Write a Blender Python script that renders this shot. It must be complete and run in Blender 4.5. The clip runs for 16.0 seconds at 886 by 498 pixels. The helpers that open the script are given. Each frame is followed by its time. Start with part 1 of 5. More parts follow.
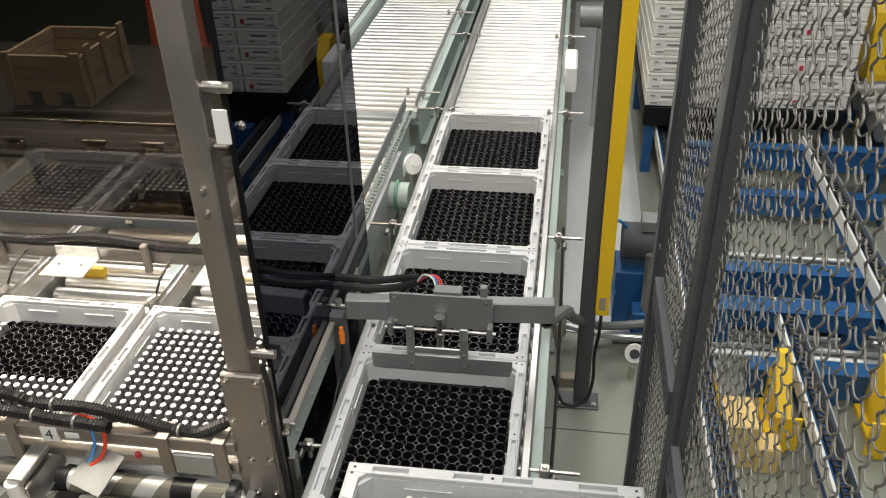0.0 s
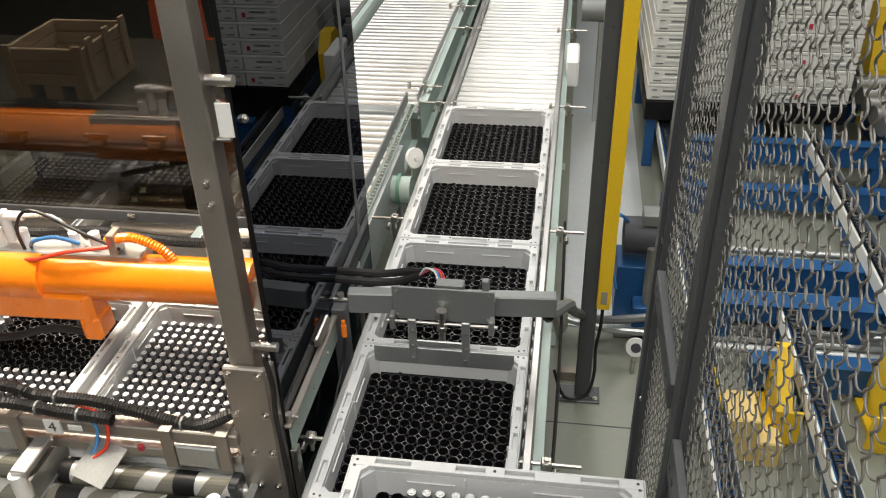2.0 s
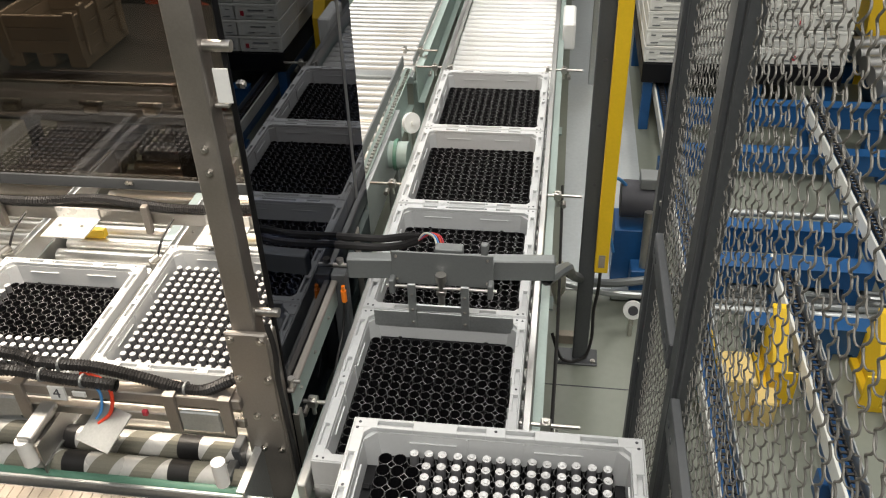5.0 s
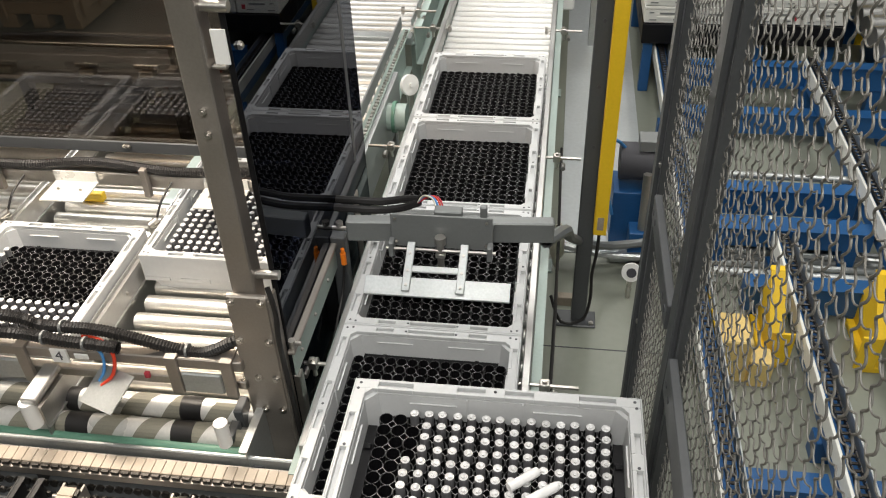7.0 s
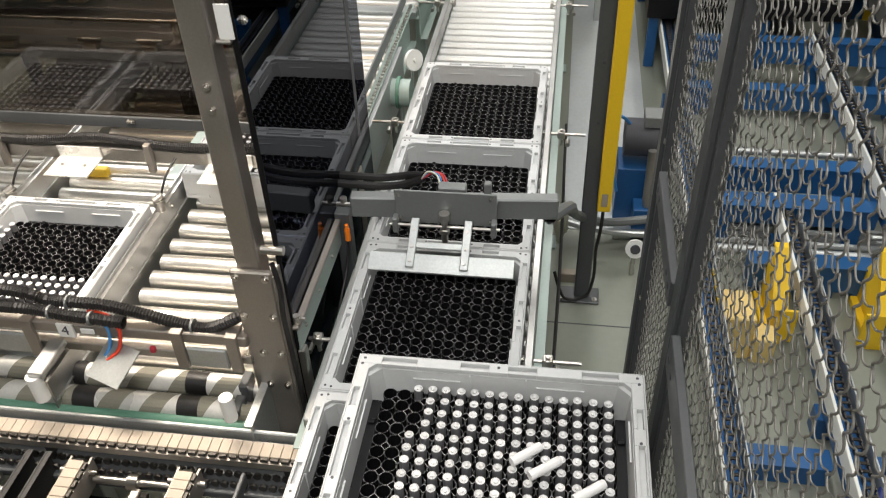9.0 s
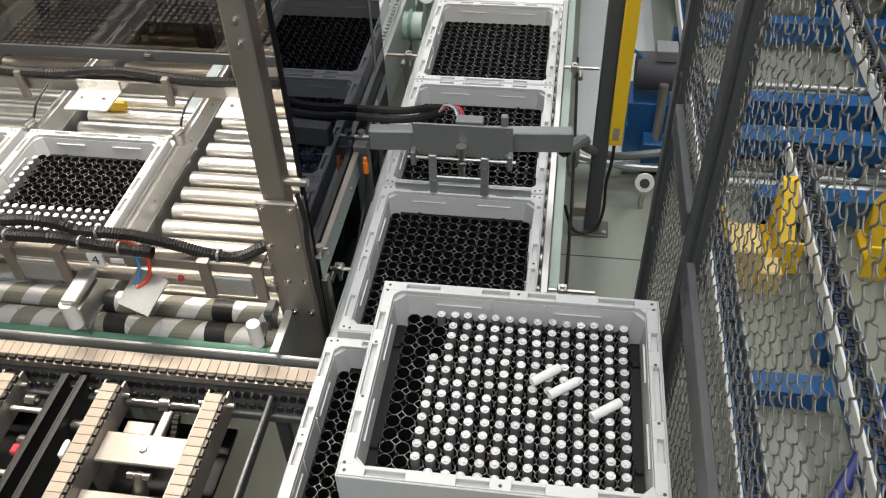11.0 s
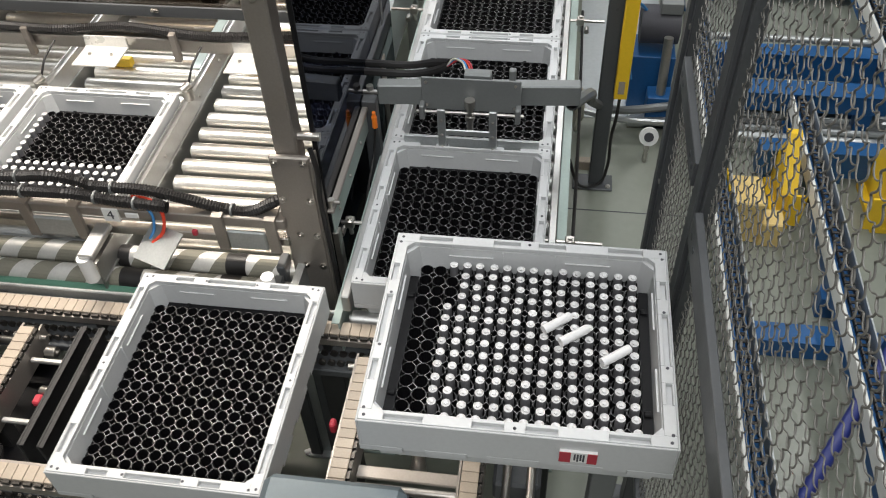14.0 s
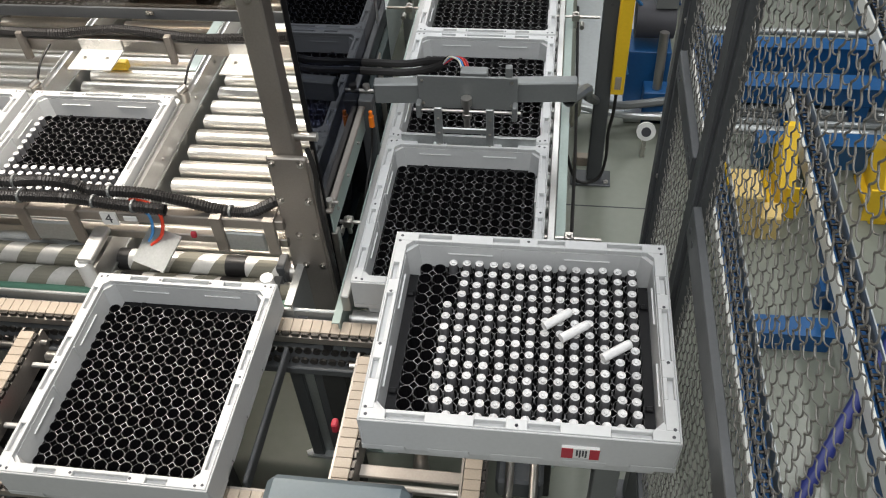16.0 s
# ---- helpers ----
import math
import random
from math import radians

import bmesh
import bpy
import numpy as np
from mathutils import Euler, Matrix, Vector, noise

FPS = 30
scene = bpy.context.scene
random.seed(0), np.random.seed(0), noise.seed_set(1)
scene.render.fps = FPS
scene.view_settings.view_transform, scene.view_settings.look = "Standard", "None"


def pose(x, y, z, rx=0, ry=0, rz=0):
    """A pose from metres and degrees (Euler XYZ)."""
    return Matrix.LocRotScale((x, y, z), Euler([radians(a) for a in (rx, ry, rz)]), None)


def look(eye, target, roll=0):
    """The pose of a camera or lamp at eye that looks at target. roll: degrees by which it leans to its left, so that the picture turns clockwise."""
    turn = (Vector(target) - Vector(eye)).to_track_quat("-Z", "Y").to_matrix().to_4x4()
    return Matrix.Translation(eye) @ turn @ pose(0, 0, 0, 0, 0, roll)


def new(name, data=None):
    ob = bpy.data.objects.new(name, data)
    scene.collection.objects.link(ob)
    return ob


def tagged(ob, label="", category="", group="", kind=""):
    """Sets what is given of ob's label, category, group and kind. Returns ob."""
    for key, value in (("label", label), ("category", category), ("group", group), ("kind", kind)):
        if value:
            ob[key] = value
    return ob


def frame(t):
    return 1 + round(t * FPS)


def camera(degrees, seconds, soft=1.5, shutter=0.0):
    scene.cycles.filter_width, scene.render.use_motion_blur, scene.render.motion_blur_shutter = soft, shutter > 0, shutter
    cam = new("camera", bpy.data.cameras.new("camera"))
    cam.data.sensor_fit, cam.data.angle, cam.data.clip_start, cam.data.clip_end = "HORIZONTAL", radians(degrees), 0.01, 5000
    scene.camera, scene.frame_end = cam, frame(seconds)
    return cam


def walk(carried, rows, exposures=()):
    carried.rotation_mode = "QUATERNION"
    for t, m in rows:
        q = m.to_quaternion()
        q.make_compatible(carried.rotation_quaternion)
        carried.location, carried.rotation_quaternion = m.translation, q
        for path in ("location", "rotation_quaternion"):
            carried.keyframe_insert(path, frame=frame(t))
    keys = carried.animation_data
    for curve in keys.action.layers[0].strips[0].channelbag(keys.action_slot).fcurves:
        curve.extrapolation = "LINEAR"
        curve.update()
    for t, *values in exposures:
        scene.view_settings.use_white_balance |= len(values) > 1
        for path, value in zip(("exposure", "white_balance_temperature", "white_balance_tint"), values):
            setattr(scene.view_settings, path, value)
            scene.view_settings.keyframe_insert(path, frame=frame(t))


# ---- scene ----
cam = camera(55.39, 16.0, soft=1.1, shutter=0.5)
# seconds, eye, yaw to the left, tilt up, lean to the right
PATH = [
    (0, 0.322, 0.115, 2.555, 9.19, -32.29, 1.66),
    (0.5, 0.321, 0.114, 2.555, 9.25, -32.33, 1.73),
    (1, 0.320, 0.113, 2.555, 9.27, -32.34, 1.63),
    (1.5, 0.320, 0.112, 2.555, 9.32, -32.51, 1.60),
    (2, 0.319, 0.111, 2.555, 9.27, -32.67, 1.62),
    (2.5, 0.319, 0.109, 2.555, 9.23, -32.68, 1.92),
    (3, 0.317, 0.107, 2.555, 9.20, -32.99, 2.19),
    (3.5, 0.316, 0.105, 2.556, 9.12, -33.43, 2.46),
    (6, 0.311, 0.099, 2.557, 9.02, -36.22, 1.81),
    (6.5, 0.311, 0.098, 2.557, 9.10, -36.88, 1.97),
    (7, 0.310, 0.096, 2.557, 9.00, -37.48, 2.13),
    (7.5, 0.309, 0.096, 2.557, 8.90, -37.79, 2.21),
    (8, 0.309, 0.095, 2.557, 8.96, -37.92, 2.22),
    (8.5, 0.309, 0.095, 2.558, 9.01, -38.13, 2.18),
    (9, 0.310, 0.094, 2.559, 9.41, -39.09, 2.25),
    (9.5, 0.305, 0.083, 2.564, 8.94, -41.01, 2.31),
    (9.7, 0.301, 0.077, 2.568, 8.96, -41.57, 2.38),
    (11.8, 0.255, 0.000, 2.606, 10.56, -44.15, 2.26),
    (12, 0.251, -0.006, 2.609, 10.13, -44.46, 1.66),
    (12.5, 0.251, -0.006, 2.609, 9.94, -45.31, 1.80),
    (13, 0.251, -0.006, 2.609, 9.96, -45.87, 2.14),
    (13.5, 0.251, -0.006, 2.609, 9.92, -46.23, 2.57),
    (14, 0.251, -0.006, 2.609, 9.95, -46.29, 2.92),
    (14.5, 0.251, -0.006, 2.609, 9.94, -46.27, 3.25),
    (15, 0.251, -0.006, 2.609, 9.95, -46.30, 3.48),
    (15.5, 0.251, -0.006, 2.609, 9.90, -46.33, 3.69),
    (16, 0.251, -0.006, 2.609, 9.87, -46.42, 3.79),
]
walk(cam, [(t, pose(x, y, z, 90 + tilt, 0, yaw) @ pose(0, 0, 0, 0, 0, -lean)) for t, x, y, z, yaw, tilt, lean in PATH],
     exposures=((0, 0.06, 6750, 10), (9.5, 0.01, 6600, 10), (12, -0.11, 6350, 10), (16, -0.13, 6300, 10)))

# ---- world and lights
world = bpy.data.worlds.new("hall_air")
scene.world = world
world.use_nodes = True
world.node_tree.nodes["Background"].inputs[0].default_value = (0.80, 0.86, 0.95, 1)
world.node_tree.nodes["Background"].inputs[1].default_value = 0.09


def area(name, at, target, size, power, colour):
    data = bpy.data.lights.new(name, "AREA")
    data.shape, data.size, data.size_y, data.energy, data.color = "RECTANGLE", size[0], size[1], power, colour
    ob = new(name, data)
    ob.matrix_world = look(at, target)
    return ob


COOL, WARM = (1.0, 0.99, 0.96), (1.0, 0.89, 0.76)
area("hall_tube_light", (0.3, -1.3, 4.7), (0.1, 1.6, 0.8), (2.6, 0.5), 150, COOL)
area("hall_tube_light", (0.2, 2.2, 5.2), (0.2, 2.2, 0), (0.4, 3.0), 75, COOL)
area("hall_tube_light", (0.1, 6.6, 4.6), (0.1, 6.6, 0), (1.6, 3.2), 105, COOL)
area("hall_tube_light", (3.2, 3.4, 5.2), (3.2, 3.4, 0), (0.4, 3.4), 105, COOL)
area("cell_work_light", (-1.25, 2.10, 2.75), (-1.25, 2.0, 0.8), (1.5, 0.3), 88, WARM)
# the last one is an added fill with no known lamp, brightening the window view
area("robot_cell_light", (-2.2, 4.4, 3.1), (-2.0, 3.6, 1.0), (1.4, 0.3), 100, COOL)


# ---- materials
def mat(name, colour, rough=0.5, metal=0.0, vary=0.12, grain=30.0, bump=0.05, stain=0.0, per_piece=0.0, clear=0.0):
    m = bpy.data.materials.new(name)
    m.use_nodes = True
    n, k = m.node_tree.nodes, m.node_tree.links
    b = n["Principled BSDF"]
    b.inputs["Metallic"].default_value = metal
    b.inputs["Coat Weight"].default_value = clear
    pos = n.new("ShaderNodeTexCoord")
    fine, coarse = n.new("ShaderNodeTexNoise"), n.new("ShaderNodeTexNoise")
    fine.inputs["Scale"].default_value, fine.inputs["Detail"].default_value = grain * 6, 4
    coarse.inputs["Scale"].default_value, coarse.inputs["Detail"].default_value = grain / 5, 5
    for t in (fine, coarse):
        k.new(pos.outputs["Object"], t.inputs["Vector"])
    add = n.new("ShaderNodeMath")
    add.operation = "ADD"
    k.new(fine.outputs["Fac"], add.inputs[0])
    k.new(coarse.outputs["Fac"], add.inputs[1])
    level = n.new("ShaderNodeMapRange")
    level.inputs["From Min"].default_value, level.inputs["From Max"].default_value = 0.6, 1.4
    level.inputs["To Min"].default_value, level.inputs["To Max"].default_value = 1 - vary, 1 + vary
    k.new(add.outputs[0], level.inputs["Value"])
    scale = n.new("ShaderNodeVectorMath")
    scale.operation = "SCALE"
    scale.inputs[0].default_value = colour
    factor = level.outputs[0]
    if per_piece:
        info = n.new("ShaderNodeObjectInfo")
        r = n.new("ShaderNodeMapRange")
        r.inputs["To Min"].default_value, r.inputs["To Max"].default_value = 1 - per_piece, 1 + per_piece
        k.new(info.outputs["Random"], r.inputs["Value"])
        mul = n.new("ShaderNodeMath")
        mul.operation = "MULTIPLY"
        k.new(factor, mul.inputs[0])
        k.new(r.outputs[0], mul.inputs[1])
        factor = mul.outputs[0]
    k.new(factor, scale.inputs["Scale"])
    out = scale.outputs[0]
    if stain:
        big = n.new("ShaderNodeTexNoise")
        big.inputs["Scale"].default_value, big.inputs["Detail"].default_value = grain / 14, 7
        k.new(pos.outputs["Object"], big.inputs["Vector"])
        ramp = n.new("ShaderNodeMapRange")
        ramp.inputs["From Min"].default_value, ramp.inputs["From Max"].default_value = 0.52, 0.7
        ramp.inputs["To Max"].default_value = stain
        k.new(big.outputs["Fac"], ramp.inputs["Value"])
        mix = n.new("ShaderNodeMix")
        mix.data_type = "RGBA"
        mix.inputs["B"].default_value = (colour[0] * 0.45, colour[1] * 0.43, colour[2] * 0.4, 1)
        k.new(ramp.outputs[0], mix.inputs["Factor"])
        k.new(out, mix.inputs["A"])
        out = mix.outputs["Result"]
    k.new(out, b.inputs["Base Color"])
    rr = n.new("ShaderNodeMapRange")
    rr.inputs["From Min"].default_value, rr.inputs["From Max"].default_value = 0.3, 0.7
    rr.inputs["To Min"].default_value, rr.inputs["To Max"].default_value = max(rough - 0.1, 0.03), min(rough + 0.12, 1)
    k.new(coarse.outputs["Fac"], rr.inputs["Value"])
    k.new(rr.outputs[0], b.inputs["Roughness"])
    if bump:
        bp = n.new("ShaderNodeBump")
        bp.inputs["Strength"].default_value, bp.inputs["Distance"].default_value = bump, 0.004
        k.new(fine.outputs["Fac"], bp.inputs["Height"])
        k.new(bp.outputs[0], b.inputs["Normal"])
    return m


def tinted(name, tint, shine_share):
    """A tinted sheet: clear through its colour, with a constant share of mirror gloss and faint smears."""
    m = bpy.data.materials.new(name)
    m.use_nodes = True
    n, k = m.node_tree.nodes, m.node_tree.links
    n.remove(n["Principled BSDF"])
    clear, shine, mix = (n.new("ShaderNode" + s) for s in ("BsdfTransparent", "BsdfGlossy", "MixShader"))
    clear.inputs[0].default_value = (*tint, 1)
    pos, smear, amount = n.new("ShaderNodeTexCoord"), n.new("ShaderNodeTexNoise"), n.new("ShaderNodeMapRange")
    smear.inputs["Scale"].default_value, smear.inputs["Detail"].default_value = 6, 6
    k.new(pos.outputs["Object"], smear.inputs["Vector"])
    k.new(smear.outputs["Fac"], amount.inputs["Value"])
    amount.inputs["From Min"].default_value, amount.inputs["From Max"].default_value = 0.45, 0.75
    amount.inputs["To Min"].default_value, amount.inputs["To Max"].default_value = 0.002, 0.022
    k.new(amount.outputs[0], shine.inputs["Roughness"])
    shine.inputs["Color"].default_value = (0.9, 0.93, 1.0, 1)
    mix.inputs[0].default_value = shine_share
    k.new(clear.outputs[0], mix.inputs[1])
    k.new(shine.outputs[0], mix.inputs[2])
    k.new(mix.outputs[0], n["Material Output"].inputs["Surface"])
    return m


CRATE = mat("light_grey_polypropylene", (0.55, 0.56, 0.565), 0.44, vary=0.05, grain=18, bump=0.03, stain=0.12)
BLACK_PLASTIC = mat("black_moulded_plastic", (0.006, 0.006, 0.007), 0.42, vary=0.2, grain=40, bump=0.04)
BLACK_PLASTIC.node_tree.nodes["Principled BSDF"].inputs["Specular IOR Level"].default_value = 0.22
# cup lips and tube edges: reflected light on black plastic, painted as paler greys
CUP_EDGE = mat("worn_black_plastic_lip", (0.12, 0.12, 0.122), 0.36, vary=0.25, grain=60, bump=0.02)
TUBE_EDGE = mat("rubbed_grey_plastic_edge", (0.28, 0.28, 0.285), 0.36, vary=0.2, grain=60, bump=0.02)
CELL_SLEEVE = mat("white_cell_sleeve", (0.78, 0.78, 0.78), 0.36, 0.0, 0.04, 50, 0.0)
# upright cells: the same white sleeve, with shade between packed cells in its colour
CELL_SHADED = mat("satin_grey_cell_sleeve", (0.17, 0.17, 0.178), 0.38, 0.35, vary=0.04, grain=50, bump=0.0, per_piece=0.06)
CELL_TIP = mat("nickel_cell_tip", (0.60, 0.60, 0.60), 0.42, 0.1, 0.08, 60, 0.02, per_piece=0.15)
CELL_CAP = mat("white_cell_cap", (0.80, 0.80, 0.80), 0.40, 0.0, 0.08, 60, 0.02, per_piece=0.12)
STEEL = mat("brushed_stainless_steel", (0.50, 0.48, 0.45), 0.36, 1.0, 0.10, 26, 0.06)
STEEL_PAINT = mat("bead_blasted_stainless_steel", (0.36, 0.33, 0.30), 0.50, 0.85, 0.08, 30, 0.05)
ROLLER = mat("zinc_plated_roller_tube", (0.50, 0.50, 0.49), 0.42, 0.85, 0.10, 20, 0.03, per_piece=0.08)
ROLLER_WARM = mat("polished_roller_tube", (0.74, 0.72, 0.68), 0.34, 0.85, 0.10, 20, 0.03, stain=0.2, per_piece=0.08)
ALU = mat("anodised_aluminium", (0.48, 0.48, 0.47), 0.42, 0.9, 0.06, 22, 0.03)
GALV = mat("galvanised_sheet", (0.46, 0.48, 0.48), 0.45, 0.8, 0.15, 24, 0.05)
GREEN_STEEL = mat("pale_grey_green_enamel", (0.36, 0.44, 0.41), 0.42, 0.0, 0.07, 18, 0.04, stain=0.25)
GREEN_DARK = mat("green_enamel_tube", (0.10, 0.22, 0.16), 0.40, 0.0, 0.10, 20, 0.04, stain=0.2)
GREY_GUN = mat("gunmetal_painted_steel", (0.085, 0.090, 0.095), 0.42, 0.25, 0.10, 20, 0.05, stain=0.15)
GREY_MID = mat("grey_sensor_housing", (0.20, 0.21, 0.21), 0.48, 0.3, 0.06, 22, 0.04)
WIRE = mat("dull_galvanised_crimped_wire", (0.19, 0.185, 0.17), 0.48, 0.45, 0.15, 40, 0.05)
YELLOW = mat("signal_yellow_paint", (0.82, 0.53, 0.02), 0.42, 0.0, 0.06, 18, 0.04, stain=0.12)
BLUE = mat("blue_conveyor_enamel", (0.012, 0.085, 0.24), 0.42, 0.0, 0.12, 14, 0.05, stain=0.3)
NAVY = mat("navy_enamel_rod", (0.02, 0.03, 0.16), 0.4, 0.0, 0.1, 20, 0.04)
ORANGE = mat("orange_robot_enamel", (0.90, 0.22, 0.01), 0.30, 0.0, 0.05, 14, 0.03, stain=0.08, clear=0.3)
RED_ORANGE = mat("red_orange_enamel", (0.60, 0.08, 0.02), 0.4, 0.0, 0.06, 14, 0.03)
BEIGE = mat("beige_plastic_chain", (0.40, 0.335, 0.265), 0.45, 0.0, 0.10, 30, 0.05, stain=0.35, per_piece=0.08)
DARK_CHAIN = mat("oily_steel_chain", (0.06, 0.055, 0.05), 0.38, 0.7, 0.3, 50, 0.10)
RUBBER = mat("black_rubber", (0.014, 0.013, 0.013), 0.5, 0.0, 0.2, 40, 0.08)
ROLLER_PALE = mat("pale_coated_roller_tube", (0.66, 0.65, 0.62), 0.34, 0.25, 0.10, 20, 0.03, stain=0.25)
TAPE = mat("olive_grey_friction_tape", (0.21, 0.20, 0.16), 0.8, 0.0, 0.15, 60, 0.15)
FLOOR = mat("grey_green_epoxy_floor", (0.225, 0.24, 0.20), 0.34, 0.0, 0.06, 5, 0.03, stain=0.22)
SHEET = mat("pale_steel_floor_sheet", (0.52, 0.55, 0.56), 0.38, 0.3, 0.08, 8, 0.04, stain=0.2)
WALL = mat("light_plaster_wall", (0.42, 0.43, 0.43), 0.8, 0.0, 0.06, 6, 0.1, stain=0.15)
DARK_WALL = mat("dark_machine_panel", (0.028, 0.028, 0.028), 0.5, 0.2, 0.2, 8, 0.05)
WOOD = mat("raw_pine_board", (0.31, 0.265, 0.215), 0.65, 0.0, 0.22, 26, 0.15, stain=0.3, per_piece=0.12)
YELLOW_WOOD = mat("yellow_stained_wood_block", (0.70, 0.52, 0.20), 0.6, 0.0, 0.15, 26, 0.12, stain=0.2)
CREAM = mat("pale_crate_plastic", (0.66, 0.66, 0.62), 0.5, 0.0, 0.05, 12, 0.04, per_piece=0.05)
WHITE = mat("white_plastic", (0.78, 0.78, 0.76), 0.4, 0.0, 0.04, 20, 0.02)
INK = mat("dark_grey_print", (0.06, 0.06, 0.07), 0.6, 0.0, 0.1, 40, 0.0)
RED = mat("red_print", (0.42, 0.03, 0.05), 0.5, 0.0, 0.08, 40, 0.0)
RED_WIRE = mat("red_cable_sheath", (0.60, 0.05, 0.02), 0.45, 0.0, 0.05, 40, 0.0)
BLUE_WIRE = mat("blue_cable_sheath", (0.05, 0.22, 0.50), 0.45, 0.0, 0.05, 40, 0.0)
CLEAR_HOSE = mat("milky_air_hose", (0.62, 0.60, 0.50), 0.3, 0.0, 0.05, 40, 0.0)
GREY_BOX = mat("blue_grey_cabinet_paint", (0.12, 0.15, 0.165), 0.45, 0.1, 0.06, 20, 0.05, stain=0.1)
SMOKED = tinted("smoked_polycarbonate", (0.44, 0.40, 0.35), 0.070)
BLACK_GLOSS = tinted("black_smoked_sheet", (0.06, 0.07, 0.10), 0.135)


# ---- mesh helpers
def part(name, bm, material, parent=None, label="", smooth=False):
    me = bpy.data.meshes.new(name)
    for f in bm.faces:
        f.smooth = smooth
    bm.to_mesh(me)
    bm.free()
    for m in material if isinstance(material, (list, tuple)) else (material,):
        me.materials.append(m)
    ob = new(name, me)
    ob.parent = parent
    if smooth:
        me.set_sharp_from_angle(angle=radians(40))
    return tagged(ob, label)


def again(ob, m, parent=None):
    """Another object on the same mesh, at the pose m under parent."""
    o = new(ob.name.split(".")[0], ob.data)
    o.parent, o.matrix_basis = parent, m
    return o


def thing(name, label, category, group="", at=None, kind=""):
    ob = tagged(new(name), label, category, group, kind)
    ob.empty_display_size = 0.05
    if at is not None:
        ob.matrix_basis = at
    return ob


def box(bm, x0, x1, y0, y1, z0, z1, bevel=0.0, m=None, index=0):
    r = bmesh.ops.create_cube(bm, size=1)
    mx = Matrix.Translation(((x0 + x1) / 2, (y0 + y1) / 2, (z0 + z1) / 2)) @ Matrix.Diagonal((x1 - x0, y1 - y0, z1 - z0, 1))
    if m is not None:
        mx = m @ mx
    bmesh.ops.transform(bm, matrix=mx, verts=r["verts"])
    faces = {f for v in r["verts"] for f in v.link_faces}
    for f in faces:
        f.material_index = index
    if bevel:
        edges = {e for v in r["verts"] for e in v.link_edges}
        bmesh.ops.bevel(bm, geom=list(edges), offset=bevel, segments=1, affect="EDGES", profile=0.5, clamp_overlap=True)


def rod(bm, p0, p1, r, seg=12, r2=None, index=0):
    a, b = Vector(p0), Vector(p1)
    d = b - a
    n0 = len(bm.faces)
    res = bmesh.ops.create_cone(bm, cap_ends=True, segments=seg, radius1=r, radius2=r if r2 is None else r2, depth=d.length)
    mx = Matrix.Translation((a + b) / 2) @ d.to_track_quat("Z", "Y").to_matrix().to_4x4()
    bmesh.ops.transform(bm, matrix=mx, verts=res["verts"])
    for f in {f for v in res["verts"] for f in v.link_faces}:
        f.material_index = index


def prism(bm, outline, x0, x1):
    """An outline in y, z drawn out from x0 to x1."""
    a = [bm.verts.new((x0, y, z)) for y, z in outline]
    b = [bm.verts.new((x1, y, z)) for y, z in outline]
    bm.faces.new(a), bm.faces.new(b[::-1])
    for i in range(len(a)):
        j = (i + 1) % len(a)
        bm.faces.new((a[i], b[i], b[j], a[j]))
    bmesh.ops.recalc_face_normals(bm, faces=bm.faces)


def bm_new():
    return bmesh.new()


def block(name, dims, material, parent=None, label="", bevel=0.003):
    bm = bm_new()
    box(bm, *dims, bevel)
    return part(name, bm, material, parent, label)


def pipe(name, p0, p1, r, material, parent=None, label="", seg=14):
    bm = bm_new()
    rod(bm, p0, p1, r, seg)
    return part(name, bm, material, parent, label, smooth=True)


def sweep(bm, pts, r, seg=8, ribs=0.0, pitch=0.008, index=0):
    """A tube along a smooth line through pts; ribs: depth of corrugation."""
    ps = [Vector(p) for p in pts]
    line = []
    for i in range(len(ps) - 1):
        p0, p1, p2, p3 = ps[max(i - 1, 0)], ps[i], ps[i + 1], ps[min(i + 2, len(ps) - 1)]
        steps = max(4, int((p2 - p1).length / (pitch / 2 if ribs else 0.025)))
        for s in range(steps):
            t = s / steps
            line.append(0.5 * (2 * p1 + (p2 - p0) * t + (2 * p0 - 5 * p1 + 4 * p2 - p3) * t * t + (3 * p1 - p0 - 3 * p2 + p3) * t ** 3))
    line.append(ps[-1])
    last = None
    for i, p in enumerate(line):
        d = line[min(i + 1, len(line) - 1)] - line[max(i - 1, 0)]
        if d.length < 1e-6:
            continue
        q = d.to_track_quat("Z", "Y").to_matrix()
        rr = r - (ribs if i % 2 else 0)
        ring = [bm.verts.new(p + q @ Vector((rr * math.cos(2 * math.pi * k / seg), rr * math.sin(2 * math.pi * k / seg), 0))) for k in range(seg)]
        if last:
            best = min(range(seg), key=lambda o: (ring[o].co - last[0].co).length)
            ring = ring[best:] + ring[:best]
            for k in range(seg):
                f = bm.faces.new((last[k], last[(k + 1) % seg], ring[(k + 1) % seg], ring[k]))
                f.material_index = index
        last = ring


def hose(name, pts, r, material, parent=None, label="", ribs=0.0):
    bm = bm_new()
    sweep(bm, pts, r, 8, ribs)
    return part(name, bm, material, parent, label, smooth=not ribs)


def bolt(parent, at, axis="y", r=0.009, h=0.007):
    d = {"x": (h, 0, 0), "y": (0, -h, 0), "z": (0, 0, h)}[axis]
    bm = bm_new()
    rod(bm, at, Vector(at) + Vector(d), r, 6)
    rod(bm, Vector(at) + Vector(d) * 0.9, Vector(at) + Vector(d) * 1.6, r * 0.55, 10)
    return part("bolt", bm, STEEL, parent)


